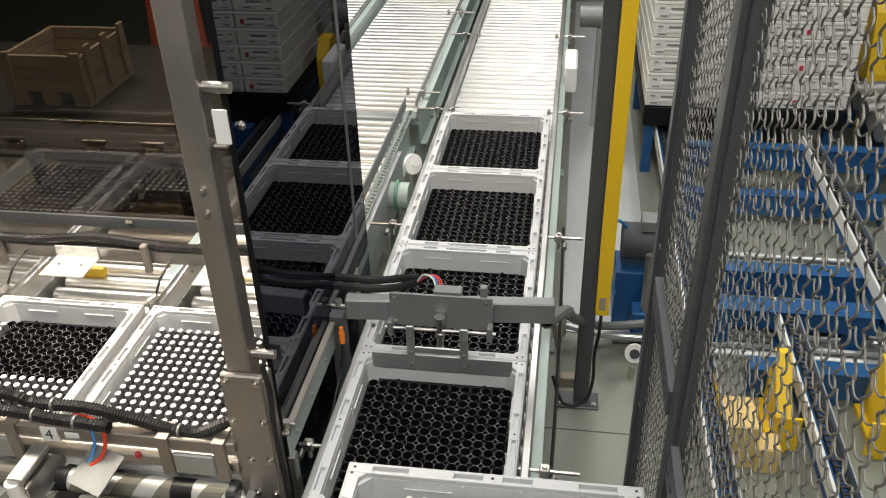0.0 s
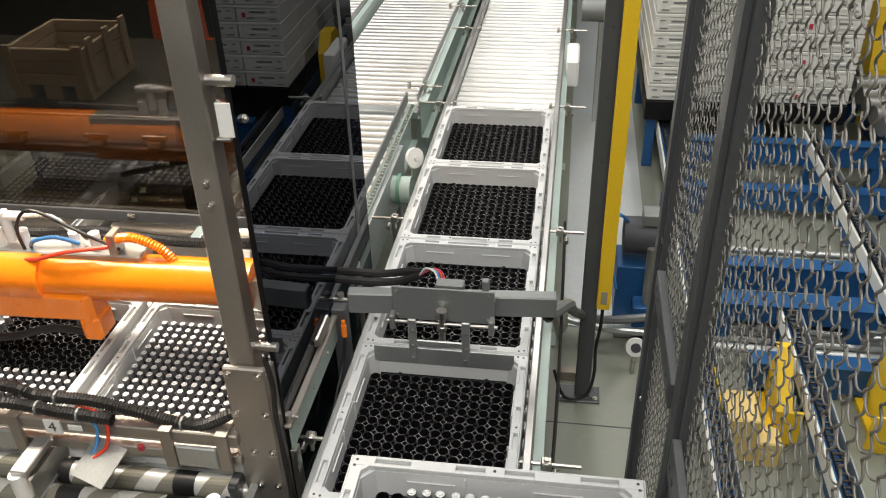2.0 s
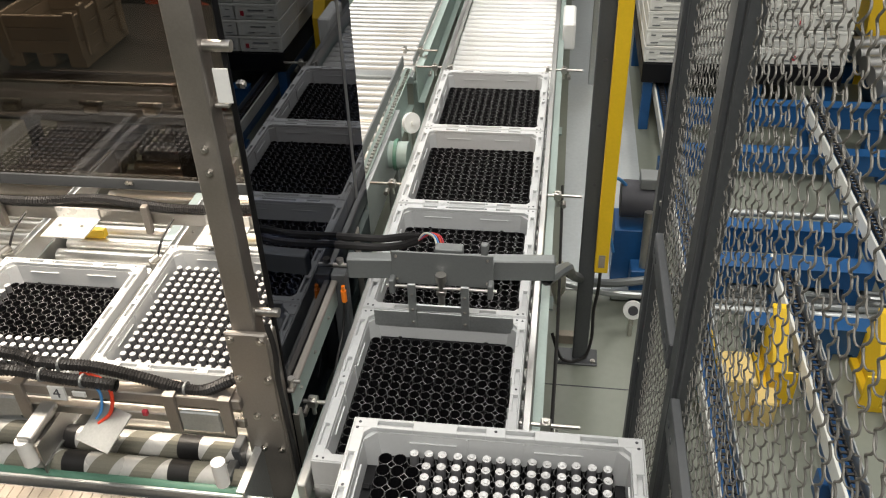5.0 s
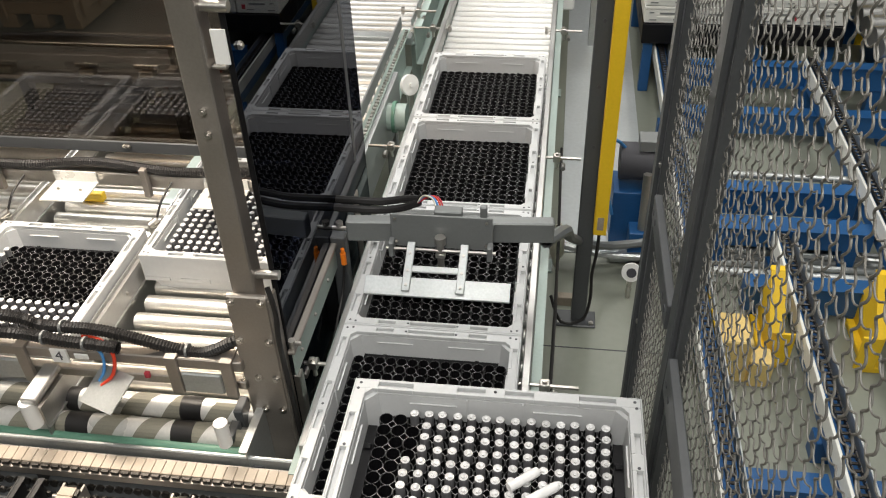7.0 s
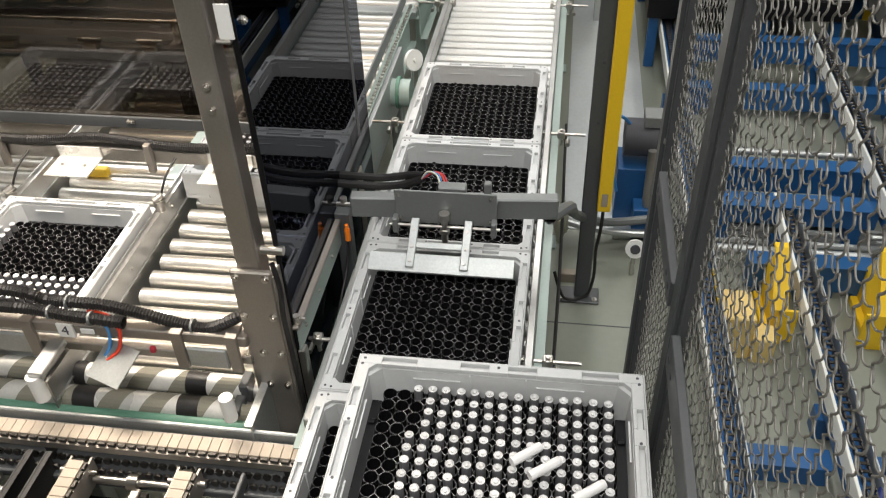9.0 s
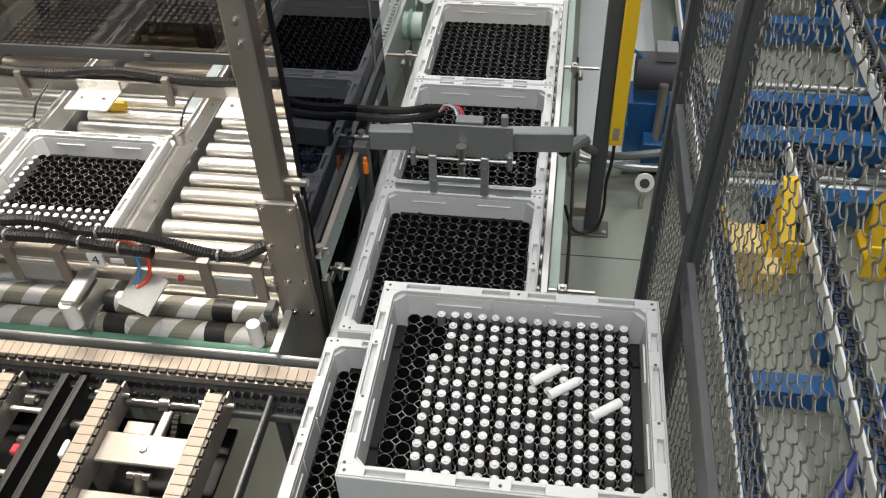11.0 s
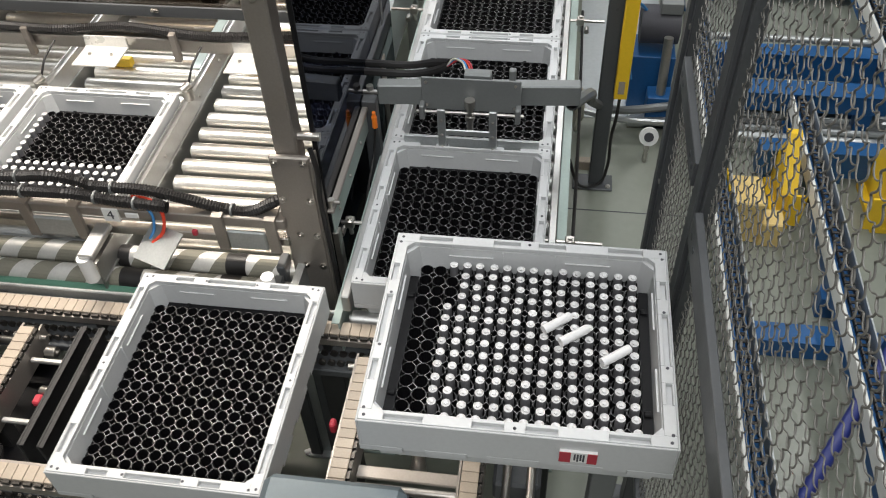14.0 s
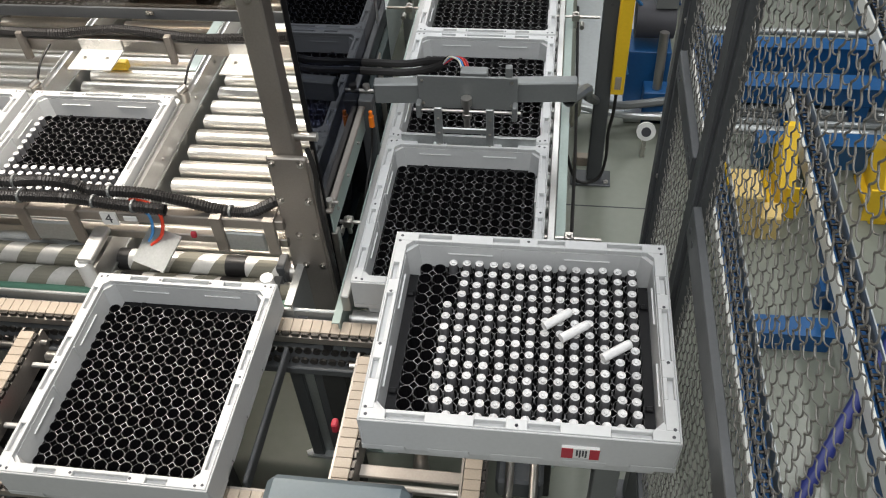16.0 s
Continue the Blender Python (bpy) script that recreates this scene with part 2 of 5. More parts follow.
def plain_text(body, size, material, m, parent=None, label="", name="lettering"):
    cu = bpy.data.curves.new(name, "FONT")
    cu.body, cu.size, cu.extrude, cu.align_x, cu.align_y = body, size, 0.0004, "CENTER", "CENTER"
    tmp = bpy.data.objects.new("tmp", cu)
    scene.collection.objects.link(tmp)
    me = bpy.data.meshes.new_from_object(tmp.evaluated_get(bpy.context.evaluated_depsgraph_get()))
    bpy.data.objects.remove(tmp)
    me.materials.clear()
    me.materials.append(material)
    ob = new(name, me)
    ob.parent, ob.matrix_basis = parent, m
    return tagged(ob, label)


# ---- the hall
ZB = 0.81  # height on which the crates run
bm = bm_new()
box(bm, -12, 14, -8, 22, -0.2, 0)
tagged(part("floor", bm, FLOOR), "grey-green epoxy factory floor, lightly scuffed", "floor", kind="structure")
for nm, d in (("wall_north", (-12, 14, 22, 22.3, 0, 6)), ("wall_south", (-12, 14, -8.3, -8, 0, 6)), ("wall_west", (-12.3, -12, -8, 22, 0, 6)), ("wall_east", (14, 14.3, -8, 22, 0, 6))):
    bm = bm_new()
    box(bm, *d)
    tagged(part(nm, bm, WALL), "light plaster factory hall wall", "wall", kind="structure")
bm = bm_new()
box(bm, -12, 14, -8, 22, 6, 6.2)
tagged(part("ceiling", bm, WALL), "pale factory hall ceiling", "ceiling", kind="structure")


# ---- crates
CW, CL, CH = 0.5, 0.6, 0.14
PITCH = 0.0305
INS = 0.075      # top of the cell insert over the crate's base


def crate_meshes():
    """Body, rim and insert of one crate, long side along y, base at z = 0."""
    bm = bm_new()
    hx, hy = CW / 2, CL / 2
    wx, wy, t = hx - 0.024, hy - 0.024, 0.005

    def loop(ax, ay, z, c):
        return [bm.verts.new(v) for v in ((-ax + c, -ay, z), (ax - c, -ay, z), (ax, -ay + c, z), (ax, ay - c, z), (ax - c, ay, z), (-ax + c, ay, z), (-ax, ay - c, z), (-ax, -ay + c, z))]

    rings = [loop(hx - 0.016, hy - 0.016, 0.0, 0.02), loop(hx - 0.012, hy - 0.012, 0.034, 0.02), loop(hx - 0.0045, hy - 0.0045, 0.037, 0.012),
             loop(hx - 0.0045, hy - 0.0045, CH - 0.017, 0.012), loop(wx - t, wy - t, CH - 0.013, 0.024), loop(wx - t - 0.006, wy - t - 0.006, 0.006, 0.028)]
    for a, b in zip(rings, rings[1:]):
        for i in range(8):
            j = (i + 1) % 8
            bm.faces.new((a[i], a[j], b[j], b[i]))
    bm.faces.new(rings[0][::-1]), bm.faces.new(rings[-1])
    bmesh.ops.recalc_face_normals(bm, faces=bm.faces)
    body = part("body", bm, CRATE)
    bm = bm_new()
    # thin moulded lines on the inside walls
    for s in (-1, 1):
        for y in (-0.13, 0.13):
            box(bm, *sorted((s * (wx - 0.0052), s * (wx - 0.0095))), y - 0.05, y + 0.05, 0.104, 0.107)
            box(bm, *sorted((s * (wx - 0.0052), s * (wx - 0.0095))), y * 0.45 - 0.0015, y * 0.45 + 0.0015, 0.06, CH - 0.013)
        for x in (-0.1, 0.1):
            box(bm, x - 0.05, x + 0.05, *sorted((s * (wy - 0.0052), s * (wy - 0.0095))), 0.104, 0.107)
    moulding = tagged(part("moulding", bm, CRATE), kind="stuff")

    bm = bm_new()
    z0, z1 = CH - 0.012, CH
    rim = 0.028
    # outer wall with notches along its lower edge
    for s in (-1, 1):
        box(bm, -hx, hx, *sorted((s * hy, s * (hy - 0.004))), 0.052, CH - 0.001, 0.0015)
        box(bm, *sorted((s * hx, s * (hx - 0.004))), -hy + 0.004, hy - 0.004, 0.052, CH - 0.001, 0.0015)
        for a, b in ((-hx, -0.165), (-0.125, -0.03), (0.03, 0.125), (0.165, hx)):
            box(bm, a, b, *sorted((s * hy, s * (hy - 0.004))), 0.037, 0.052)
        for a, b in ((-hy + 0.004, -0.215), (-0.17, -0.09), (-0.05, 0.05), (0.09, 0.17), (0.215, hy - 0.004)):
            box(bm, *sorted((s * hx, s * (hx - 0.004))), a, b, 0.037, 0.052)

    def side(along, half, other, slots):
        for s in (-1, 1):
            o0, o1 = sorted((s * (other - 0.0045), s * (other - rim)))
            outer = sorted((s * (other - 0.0045), s * (other - 0.008)))
            inner = sorted((s * (other - 0.020), s * (other - rim)))
            edge = -half + 0.0045 if along == "y" else -half + rim
            end = -edge
            spans, at = [], edge
            for c, l in slots:
                spans.append((at, c - l / 2))
                for st in (outer, inner):
                    d = (c - l / 2, c + l / 2)
                    if along == "y":
                        box(bm, *st, *d, z0, z1, 0.001)
                    else:
                        box(bm, *d, *st, z0, z1, 0.001)
                at = c + l / 2
            spans.append((at, end))
            for d in spans:
                if along == "y":
                    box(bm, o0, o1, *d, z0, z1, 0.001)
                else:
                    box(bm, *d, o0, o1, z0, z1, 0.001)
            low = (o0, o1, edge, end, z0 - 0.004, z0 - 0.001) if along == "y" else (edge, end, o0, o1, z0 - 0.004, z0 - 0.001)
            box(bm, *low)

    side("y", hy, hx, ((-0.21, 0.075), (-0.05, 0.06), (0.05, 0.06), (0.21, 0.075)))
    side("x", hx, hy, ((-0.13, 0.05), (0.0, 0.13), (0.13, 0.05)))
    # corner gussets inside the rim, rivet dimples
    for sx in (-1, 1):
        for sy in (-1, 1):
            x, y = sx * (hx - rim), sy * (hy - rim)
            tri = [bm.verts.new(v) for v in ((x, y, z1 - 0.0008), (x - sx * 0.014, y, z1 - 0.0008), (x, y - sy * 0.014, z1 - 0.0008))]
            tri2 = [bm.verts.new((v.co.x, v.co.y, z0)) for v in tri]
            bm.faces.new(tri), bm.faces.new(tri2[::-1])
            for i in range(3):
                j = (i + 1) % 3
                bm.faces.new((tri[i], tri2[i], tri2[j], tri[j]))
    rimo = part("rim", bm, CRATE)

    bm = bm_new()
    for sx in (-1, 1):
        for px, py in ((hx - 0.014, hy - 0.015), (hx - 0.030, hy - 0.012), (hx - 0.014, 0.0), (0.07, hy - 0.015)):
            for sy in (-1, 1):
                rod(bm, (sx * px, sy * py, CH - 0.001), (sx * px, sy * py, CH + 0.0006), 0.0035, 8)
    holes = part("rivet_row", bm, INK)

    # cell insert: cups on a square grid, joined by a web, floor below
    bm = bm_new()
    nx, ny, seg, ro, ri = 14, 16, 12, PITCH * 0.500, PITCH * 0.477
    cs = [(math.cos(2 * math.pi * (k + 0.5) / seg), math.sin(2 * math.pi * (k + 0.5) / seg)) for k in range(seg)]
    for i in range(nx):
        for j in range(ny):
            cx, cy = (i - (nx - 1) / 2) * PITCH, (j - (ny - 1) / 2) * PITCH
            r1 = [bm.verts.new((cx + ro * c, cy + ro * s, 0.045)) for c, s in cs]
            r2 = [bm.verts.new((cx + ro * c, cy + ro * s, INS)) for c, s in cs]
            r3 = [bm.verts.new((cx + ri * c, cy + ri * s, INS)) for c, s in cs]
            r4 = [bm.verts.new((cx + ri * 0.97 * c, cy + ri * 0.97 * s, 0.018)) for c, s in cs]
            for k in range(seg):
                l = (k + 1) % seg
                bm.faces.new((r1[k], r1[l], r2[l], r2[k]))
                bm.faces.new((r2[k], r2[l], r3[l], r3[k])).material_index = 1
                bm.faces.new((r3[k], r3[l], r4[l], r4[k]))
            bm.faces.new(r4)
    for i in range(nx - 1):
        for j in range(ny - 1):
            if (i + j) % 2:
                continue
            cx, cy = (i - (nx - 2) / 2) * PITCH, (j - (ny - 2) / 2) * PITCH
            last = None
            for h, z in ((0.0104, 0.05), (0.0104, INS + 0.001), (0.0091, INS + 0.001), (0.0090, 0.012)):
                ring = [bm.verts.new((cx + h * dx, cy + h * dy, z)) for dx, dy in ((1, 0), (0, 1), (-1, 0), (0, -1))]
                if last:
                    for k in range(4):
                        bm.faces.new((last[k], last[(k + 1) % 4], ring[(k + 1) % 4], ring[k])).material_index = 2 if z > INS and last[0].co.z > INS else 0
                last = ring
            bm.faces.new(last)
    # dark tray below and a flat border round the cups
    box(bm, -0.214, 0.214, -0.264, 0.264, 0.010, 0.017)
    for s in (-1, 1):
        box(bm, *sorted((s * 0.2150, s * 0.2190)), -0.24, 0.24, 0.017, 0.062)
        box(bm, -0.19, 0.19, *sorted((s * 0.2465, s * 0.2670)), 0.017, 0.060)
        for y in (-0.13, 0.13):
            box(bm, y - 0.006, y + 0.006, *sorted((s * 0.2480, s * 0.2640)), 0.060, 0.068, 0.002)
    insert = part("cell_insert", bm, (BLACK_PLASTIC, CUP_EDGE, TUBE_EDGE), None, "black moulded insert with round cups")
    tagged(holes, kind="stuff"), tagged(insert, kind="stuff")
    return body, moulding, rimo, holes, insert


def cup(i, j):
    return ((i - 6.5) * PITCH, (j - 7.5) * PITCH)


CRATE_PARTS = crate_meshes()


def crate(label, group="", at=None):
    c = thing("plastic_crate", label, "crate", group, at)
    for p in CRATE_PARTS:
        o = again(p, Matrix.Identity(4), c)
        if p.get("label"):
            tagged(o, p["label"])
        if p.get("kind"):
            tagged(o, kind=p["kind"])
    return c


def cell_mesh(bm, x, y, z, seg=10):
    h, r = 0.070, 0.0098
    prof = ((0.0, r), (h - 0.009, r), (h - 0.001, r * 0.95), (h, r * 0.86), (h - 0.0020, r * 0.60), (h - 0.0025, r * 0.40), (h + 0.0004, r * 0.34))
    last = None
    for n, (dz, rr) in enumerate(prof):
        ring = [bm.verts.new((x + rr * math.cos(2 * math.pi * k / seg), y + rr * math.sin(2 * math.pi * k / seg), z + dz)) for k in range(seg)]
        if last:
            for k in range(seg):
                bm.faces.new((last[k], last[(k + 1) % seg], ring[(k + 1) % seg], ring[k])).material_index = 2 if n >= 4 else 1 if n >= 3 else 0
        else:
            bm.faces.new(ring[::-1])
        last = ring
    bm.faces.new(last).material_index = 2


bm = bm_new()
cell_mesh(bm, 0, 0, 0, 14)
CELL = part("battery_cell", bm, (CELL_SHADED, CELL_CAP, CELL_TIP), smooth=True)
bm = bm_new()
cell_mesh(bm, 0, 0, 0, 14)
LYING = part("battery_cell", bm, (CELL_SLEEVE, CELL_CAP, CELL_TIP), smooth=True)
CELL_Z = 0.030


def loose_cell(m, label, group, mesh=None):
    o = again(mesh or CELL, m)
    return tagged(o, label, "battery cell", group)


def filled(c, spots):
    """A crate's load of cells, as one part that travels with it."""
    bm = bm_new()
    for i, j in spots:
        x, y = cup(i, j)
        cell_mesh(bm, x, y, CELL_Z)
    return tagged(part("battery_cell_load", bm, (CELL_SHADED, CELL_CAP, CELL_TIP), c, "rows of white battery cells standing upright", smooth=True), kind="stuff")


LINE = "crates on the roller line"
crate_a = crate("light grey crate with empty black insert, leaving the line", LINE, pose(0, 1.738, ZB))
crate_c = crate("light grey crate with empty black insert at the gate", LINE, pose(0, 2.341, ZB))
crate_d = crate("light grey crate with empty black insert on rollers", LINE, pose(0, 2.944, ZB))
crate_e = crate("light grey crate with empty black insert, last in line", LINE, pose(0, 3.547, ZB))
LOAD = "crates at the loading station"
crate_full = crate("light grey plastic crate full of white battery cells", LOAD, pose(-0.725, 1.884, ZB))
filled(crate_full, [(i, j) for i in range(14) for j in range(16)])
crate_part = crate("light grey plastic crate with a third of its cups filled", LOAD, pose(-1.260, 1.884, ZB))
crate_third = crate("light grey plastic crate with rows of white cells", LOAD, pose(-1.795, 1.884, ZB))
filled(crate_third, [(i, j) for i in range(14) for j in range(16)])
for i in range(14):
    for j in range(16):
        if j < 7 or (i == 0 and j < 15):
            x, y = cup(i, j)
            loose_cell(pose(-1.260 + x, 1.884 + y, ZB + CELL_Z), "white upright battery cell with a nickel cap", "cells in the part-filled crate")

NX, NY, NZ = 0.219, 1.071, 1.108
near = crate("light grey crate mostly filled with white battery cells", "", pose(NX, NY, NZ, 0, 0, 90.4))
for k in range(16):
    for r in range(14):
        if k >= 3 or (k == 2 and (r == 13 or 1 <= r <= 9)):
            x, y = cup(r, 15 - k)
            loose_cell(near.matrix_basis @ pose(x, y, CELL_Z + random.uniform(-0.001, 0.001), random.uniform(-1.5, 1.5), random.uniform(-1.5, 1.5), random.uniform(0, 360)), "white upright battery cell with a nickel cap", "cells in the full crate")
for x, y, a in ((0.289, 1.117, 40), (0.325, 1.089, 38), (0.409, 1.047, 37)):
    loose_cell(pose(x - 0.028, y - 0.024, NZ + CELL_Z + 0.0815, 90, 0, 90 + a), "white battery cell lying across the others", "cells lying loose", LYING)
for x, y, a in ((-0.523, 1.419, 30),):
    loose_cell(pose(x, y, 0.0105, 90, 0, 90 + a), "white battery cell fallen on the floor", "cells lying loose", LYING)
# label on the near crate
plate = block("label_plate", (-0.256, -0.2495, -0.155, -0.085, 0.074, 0.108), WHITE, near, "white and red code label", 0.0005)
for a, b in ((-0.1065, -0.085), (-0.155, -0.137)):
    block("red_field", (-0.2572, -0.2562, a, b, 0.074, 0.108), RED, plate, bevel=0)
bm = bm_new()
for i in range(4):
    box(bm, -0.2572, -0.2562, -0.132 + 0.0055 * i, -0.1285 + 0.0055 * i, 0.079 + 0.004 * (i % 2), 0.103)
part("print_bar", bm, INK, plate)


def rollers(owner, x0, x1, y0, y1, step, r, material, z=None):
    bm = bm_new()
    z = ZB - r if z is None else z
    rod(bm, (-(x1 - x0) / 2 + 0.012, 0, 0), ((x1 - x0) / 2 - 0.012, 0, 0), r, 16)
    for s in (-1, 1):
        rod(bm, (s * ((x1 - x0) / 2 - 0.0121), 0, 0), (s * ((x1 - x0) / 2 - 0.002), 0, 0), r * 0.45, 8)
        rod(bm, (s * ((x1 - x0) / 2 - 0.05), 0, 0), (s * ((x1 - x0) / 2 - 0.046), 0, 0), r * 1.015, 16)
    first = part("roller", bm, material, owner, smooth=True)
    first.matrix_basis = pose((x0 + x1) / 2, y0, z)
    y = y0 + step
    while y <= y1 + 1e-6:
        again(first, pose((x0 + x1) / 2, y, z, random.uniform(0, 360)), owner)
        y += step


def rail(name, x, y0, y1, z0, z1, material, parent, w=0.004, lip=0.03, side=1):
    """A folded sheet rail: web with top and bottom lips."""
    bm = bm_new()
    box(bm, x - w / 2, x + w / 2, y0, y1, z0, z1)
    box(bm, *sorted((x + side * w / 2, x + side * lip)), y0, y1, z1 - 0.004, z1)
    box(bm, *sorted((x + side * w / 2, x + side * lip)), y0, y1, z0, z0 + 0.004)
    return part(name, bm, material, parent)


def leg(parent, x, y, z, material):
    bm = bm_new()
    box(bm, x - 0.025, x + 0.025, y - 0.025, y + 0.025, 0.012, z, 0.003)
    box(bm, x - 0.06, x + 0.06, y - 0.05, y + 0.05, 0, 0.012, 0.002)
    return part("leg", bm, material, parent)


def guide_clamp(parent, x, y, z, s):
    """A guide rail's threaded rod with clamp, on the side s."""
    bm = bm_new()
    rod(bm, (x - s * 0.06, y, z), (x + s * 0.11, y, z), 0.006, 10)
    rod(bm, (x + s * 0.02, y, z - 0.045), (x + s * 0.02, y, z + 0.02), 0.007, 8)
    box(bm, x + s * 0.02 - 0.014, x + s * 0.02 + 0.014, y - 0.014, y + 0.014, z - 0.014, z + 0.014, 0.003)
    rod(bm, (x + s * 0.045, y - 0.02, z - 0.035), (x + s * 0.045, y + 0.012, z - 0.035), 0.009, 10)
    box(bm, x - s * 0.062 - 0.008, x - s * 0.062 + 0.008, y - 0.012, y + 0.012, z - 0.016, z + 0.016, 0.002)
    return part("guide_clamp", bm, STEEL, parent, smooth=True)


# ---- the crate line
line = thing("roller_conveyor", "long roller conveyor with grey-green frame and zinc rollers", "conveyor", "roller lines")
rollers(line, -0.275, 0.275, 1.42, 9.0, 0.0685, 0.025, ROLLER)
rail("side_rail", -0.285, 1.36, 9.1, 0.64, 0.835, GREEN_STEEL, line, side=-1, lip=0.02)
rail("side_rail", 0.285, 1.36, 9.1, 0.64, 0.835, GREEN_STEEL, line, side=1, lip=0.026)
block("guide_rail", (-0.281, -0.258, 1.40, 9.0, 0.838, 0.900), ALU, line, "pale plastic-capped guide rail")
block("guide_rail", (0.258, 0.281, 1.40, 9.0, 0.838, 0.900), ALU, line, "pale plastic-capped guide rail")
for y in (1.68, 2.848, 4.03, 5.2, 6.4):
    guide_clamp(line, 0.300, y, 0.885, 1)
for y in (1.697, 2.88, 4.024, 5.2, 6.5):
    guide_clamp(line, -0.300, y, 0.885, -1)
for y in (1.5, 3.3, 5.1, 6.9, 8.7):
    for x in (-0.27, 0.27):
        leg(line, x, y, 0.66, GREEN_STEEL)
for y in [1.5 + 0.19 * i for i in range(24)]:
    bolt(line, (0.2871, y, 0.74), "x", 0.007, 0.004)
block("motor_box", (0.30, 0.37, 4.55, 4.85, 0.78, 0.93), WHITE, line, "white drive box", 0.01)
pipe("gear_motor", (-0.432, 3.33, 0.765), (-0.34, 3.33, 0.765), 0.060, GREEN_STEEL, line, "pale green drum motor", 24)
pipe("motor_flange", (-0.40, 3.33, 0.765), (-0.385, 3.33, 0.765), 0.070, GREEN_DARK, line, "", 24)
bm = bm_new()
rod(bm, (-0.342, 3.415, 0.880), (-0.330, 3.405, 0.884), 0.046, 24)
rod(bm, (-0.345, 3.417, 0.880), (-0.322, 3.40, 0.886), 0.010, 10)
part("drive_pulley", bm, WHITE, line, "white plastic pulley", smooth=True)
block("pulley_bracket", (-0.352, -0.342, 3.40, 3.43, 0.70, 0.88), STEEL, line)
hose("cable", [(0.33, 1.5, 0.62), (0.345, 2.4, 0.58), (0.34, 3.4, 0.60)], 0.006, RUBBER, line)

# second line beside it, stepping down towards the loading station
line2 = thing("roller_conveyor", "parallel roller conveyor with bright zinc rollers and green frame", "conveyor", "roller lines")
rollers(line2, -1.03, -0.50, 2.72, 4.05, 0.0685, 0.025, ROLLER)
rollers(line2, -1.03, -0.44, 4.14, 9.0, 0.0685, 0.025, ROLLER)
rail("side_rail", -0.475, 2.45, 4.05, 0.66, 0.865, GREEN_STEEL, line2, side=1, lip=0.035)
rail("side_rail", -0.425, 4.08, 9.0, 0.66, 0.865, GREEN_STEEL, line2, side=1, lip=0.035)
rail("side_rail", -1.05, 2.45, 9.0, 0.66, 0.865, GREEN_STEEL, line2, side=-1, lip=0.035)
block("guide_rail", (-0.492, -0.482, 2.6, 4.05, 0.87, 0.93), GREY_MID, line2)
block("guide_rail", (-0.446, -0.436, 4.10, 9.0, 0.86, 0.90), GALV, line2)
block("cross_plate", (-1.03, -0.44, 4.06, 4.12, 0.775, 0.815), GALV, line2)
bm = bm_new()
for y in [2.6 + 0.03 * i for i in range(48)]:
    rod(bm, (-0.452, y, 0.868), (-0.452, y, 0.876), 0.009, 8)
tagged(part("chain", bm, STEEL, line2, "row of bright chain pins"), kind="stuff")
for y in (2.7, 4.3, 6.2, 8.2):
    for x in (-1.02, -0.46):
        leg(line2, x, y, 0.68, GREEN_STEEL)
guide_clamp(line2, -0.44, 4.2, 0.90, 1)
guide_clamp(line2, -0.42, 5.6, 0.90, 1)
# third lane behind
line3 = thing("roller_conveyor", "far roller conveyor lane with zinc rollers", "conveyor", "roller lines")
rollers(line3, -1.66, -1.14, 4.4, 9.0, 0.0685, 0.025, ROLLER)
rail("side_rail", -1.12, 4.3, 9.0, 0.66, 0.865, GALV, line3, side=1, lip=0.03)
rail("side_rail", -1.68, 4.3, 9.0, 0.66, 0.865, GALV, line3, side=-1, lip=0.03)
for y in (4.5, 8.0):
    for x in (-1.64, -1.16):
        leg(line3, x, y, 0.68, GALV)

# ---- stop gate over the line
gate = thing("sensor_gate", "grey steel beam with a sensor box across the roller line", "gate")
o = block("crossbar", (-0.305, 0.305, -0.020, 0.020, 1.055, 1.126), GREY_MID, gate, "grey square-section beam", 0.004)
o.matrix_basis = pose(0.018, 2.083, 0, 0, 0, 4.2)
bm = bm_new()
box(bm, -0.3375, -0.3325, 1.60, 2.14, 0.935, 1.018, 0.001)
part("bracket_plate", bm, GREEN_STEEL, gate, "thin pale green side plate")
bm = bm_new()
box(bm, -0.345, -0.325, 1.59, 2.15, 1.018, 1.030, 0.003)
part("bracket_edge", bm, STEEL_PAINT, gate, "dull steel edge strip")
for y in (1.66, 1.80, 1.95):
    bolt(gate, (-0.3325, y, 0.975), "x", 0.006, 0.004)
block("bracket_foot", (-0.345, -0.325, 1.60, 1.63, 0.66, 0.934), STEEL, gate)
block("bracket_foot", (-0.345, -0.300, 2.06, 2.10, 0.66, 1.05), GREY_GUN, gate)
bm = bm_new()
rod(bm, (-0.335, 1.61, 1.03), (-0.335, 1.61, 1.055), 0.010, 10)
rod(bm, (-0.36, 1.61, 1.045), (-0.31, 1.61, 1.045), 0.006, 8)
part("clamp_screw", bm, STEEL, gate, smooth=True)
bm = bm_new()
rod(bm, (-0.325, 2.11, 1.03), (-0.325, 2.11, 1.075), 0.011, 10)
rod(bm, (-0.35, 2.105, 1.055), (-0.30, 2.105, 1.055), 0.007, 8)
part("clamp_screw", bm, STEEL, gate, smooth=True)
housing = block("sensor_box", (-0.146, 0.149, 2.025, 2.031, 1.062, 1.176), GREY_MID, gate, "flat grey steel sensor plate", 0.002)
for x in (-0.132, 0.132):
    for z in (1.080, 1.160):
        bolt(housing, (x, 2.025, z), "y", 0.005, 0.004)
bm = bm_new()
box(bm, -0.146, 0.149, 2.0312, 2.062, 1.128, 1.134, 0.001)
part("mounting_shelf", bm, GREY_MID, housing)
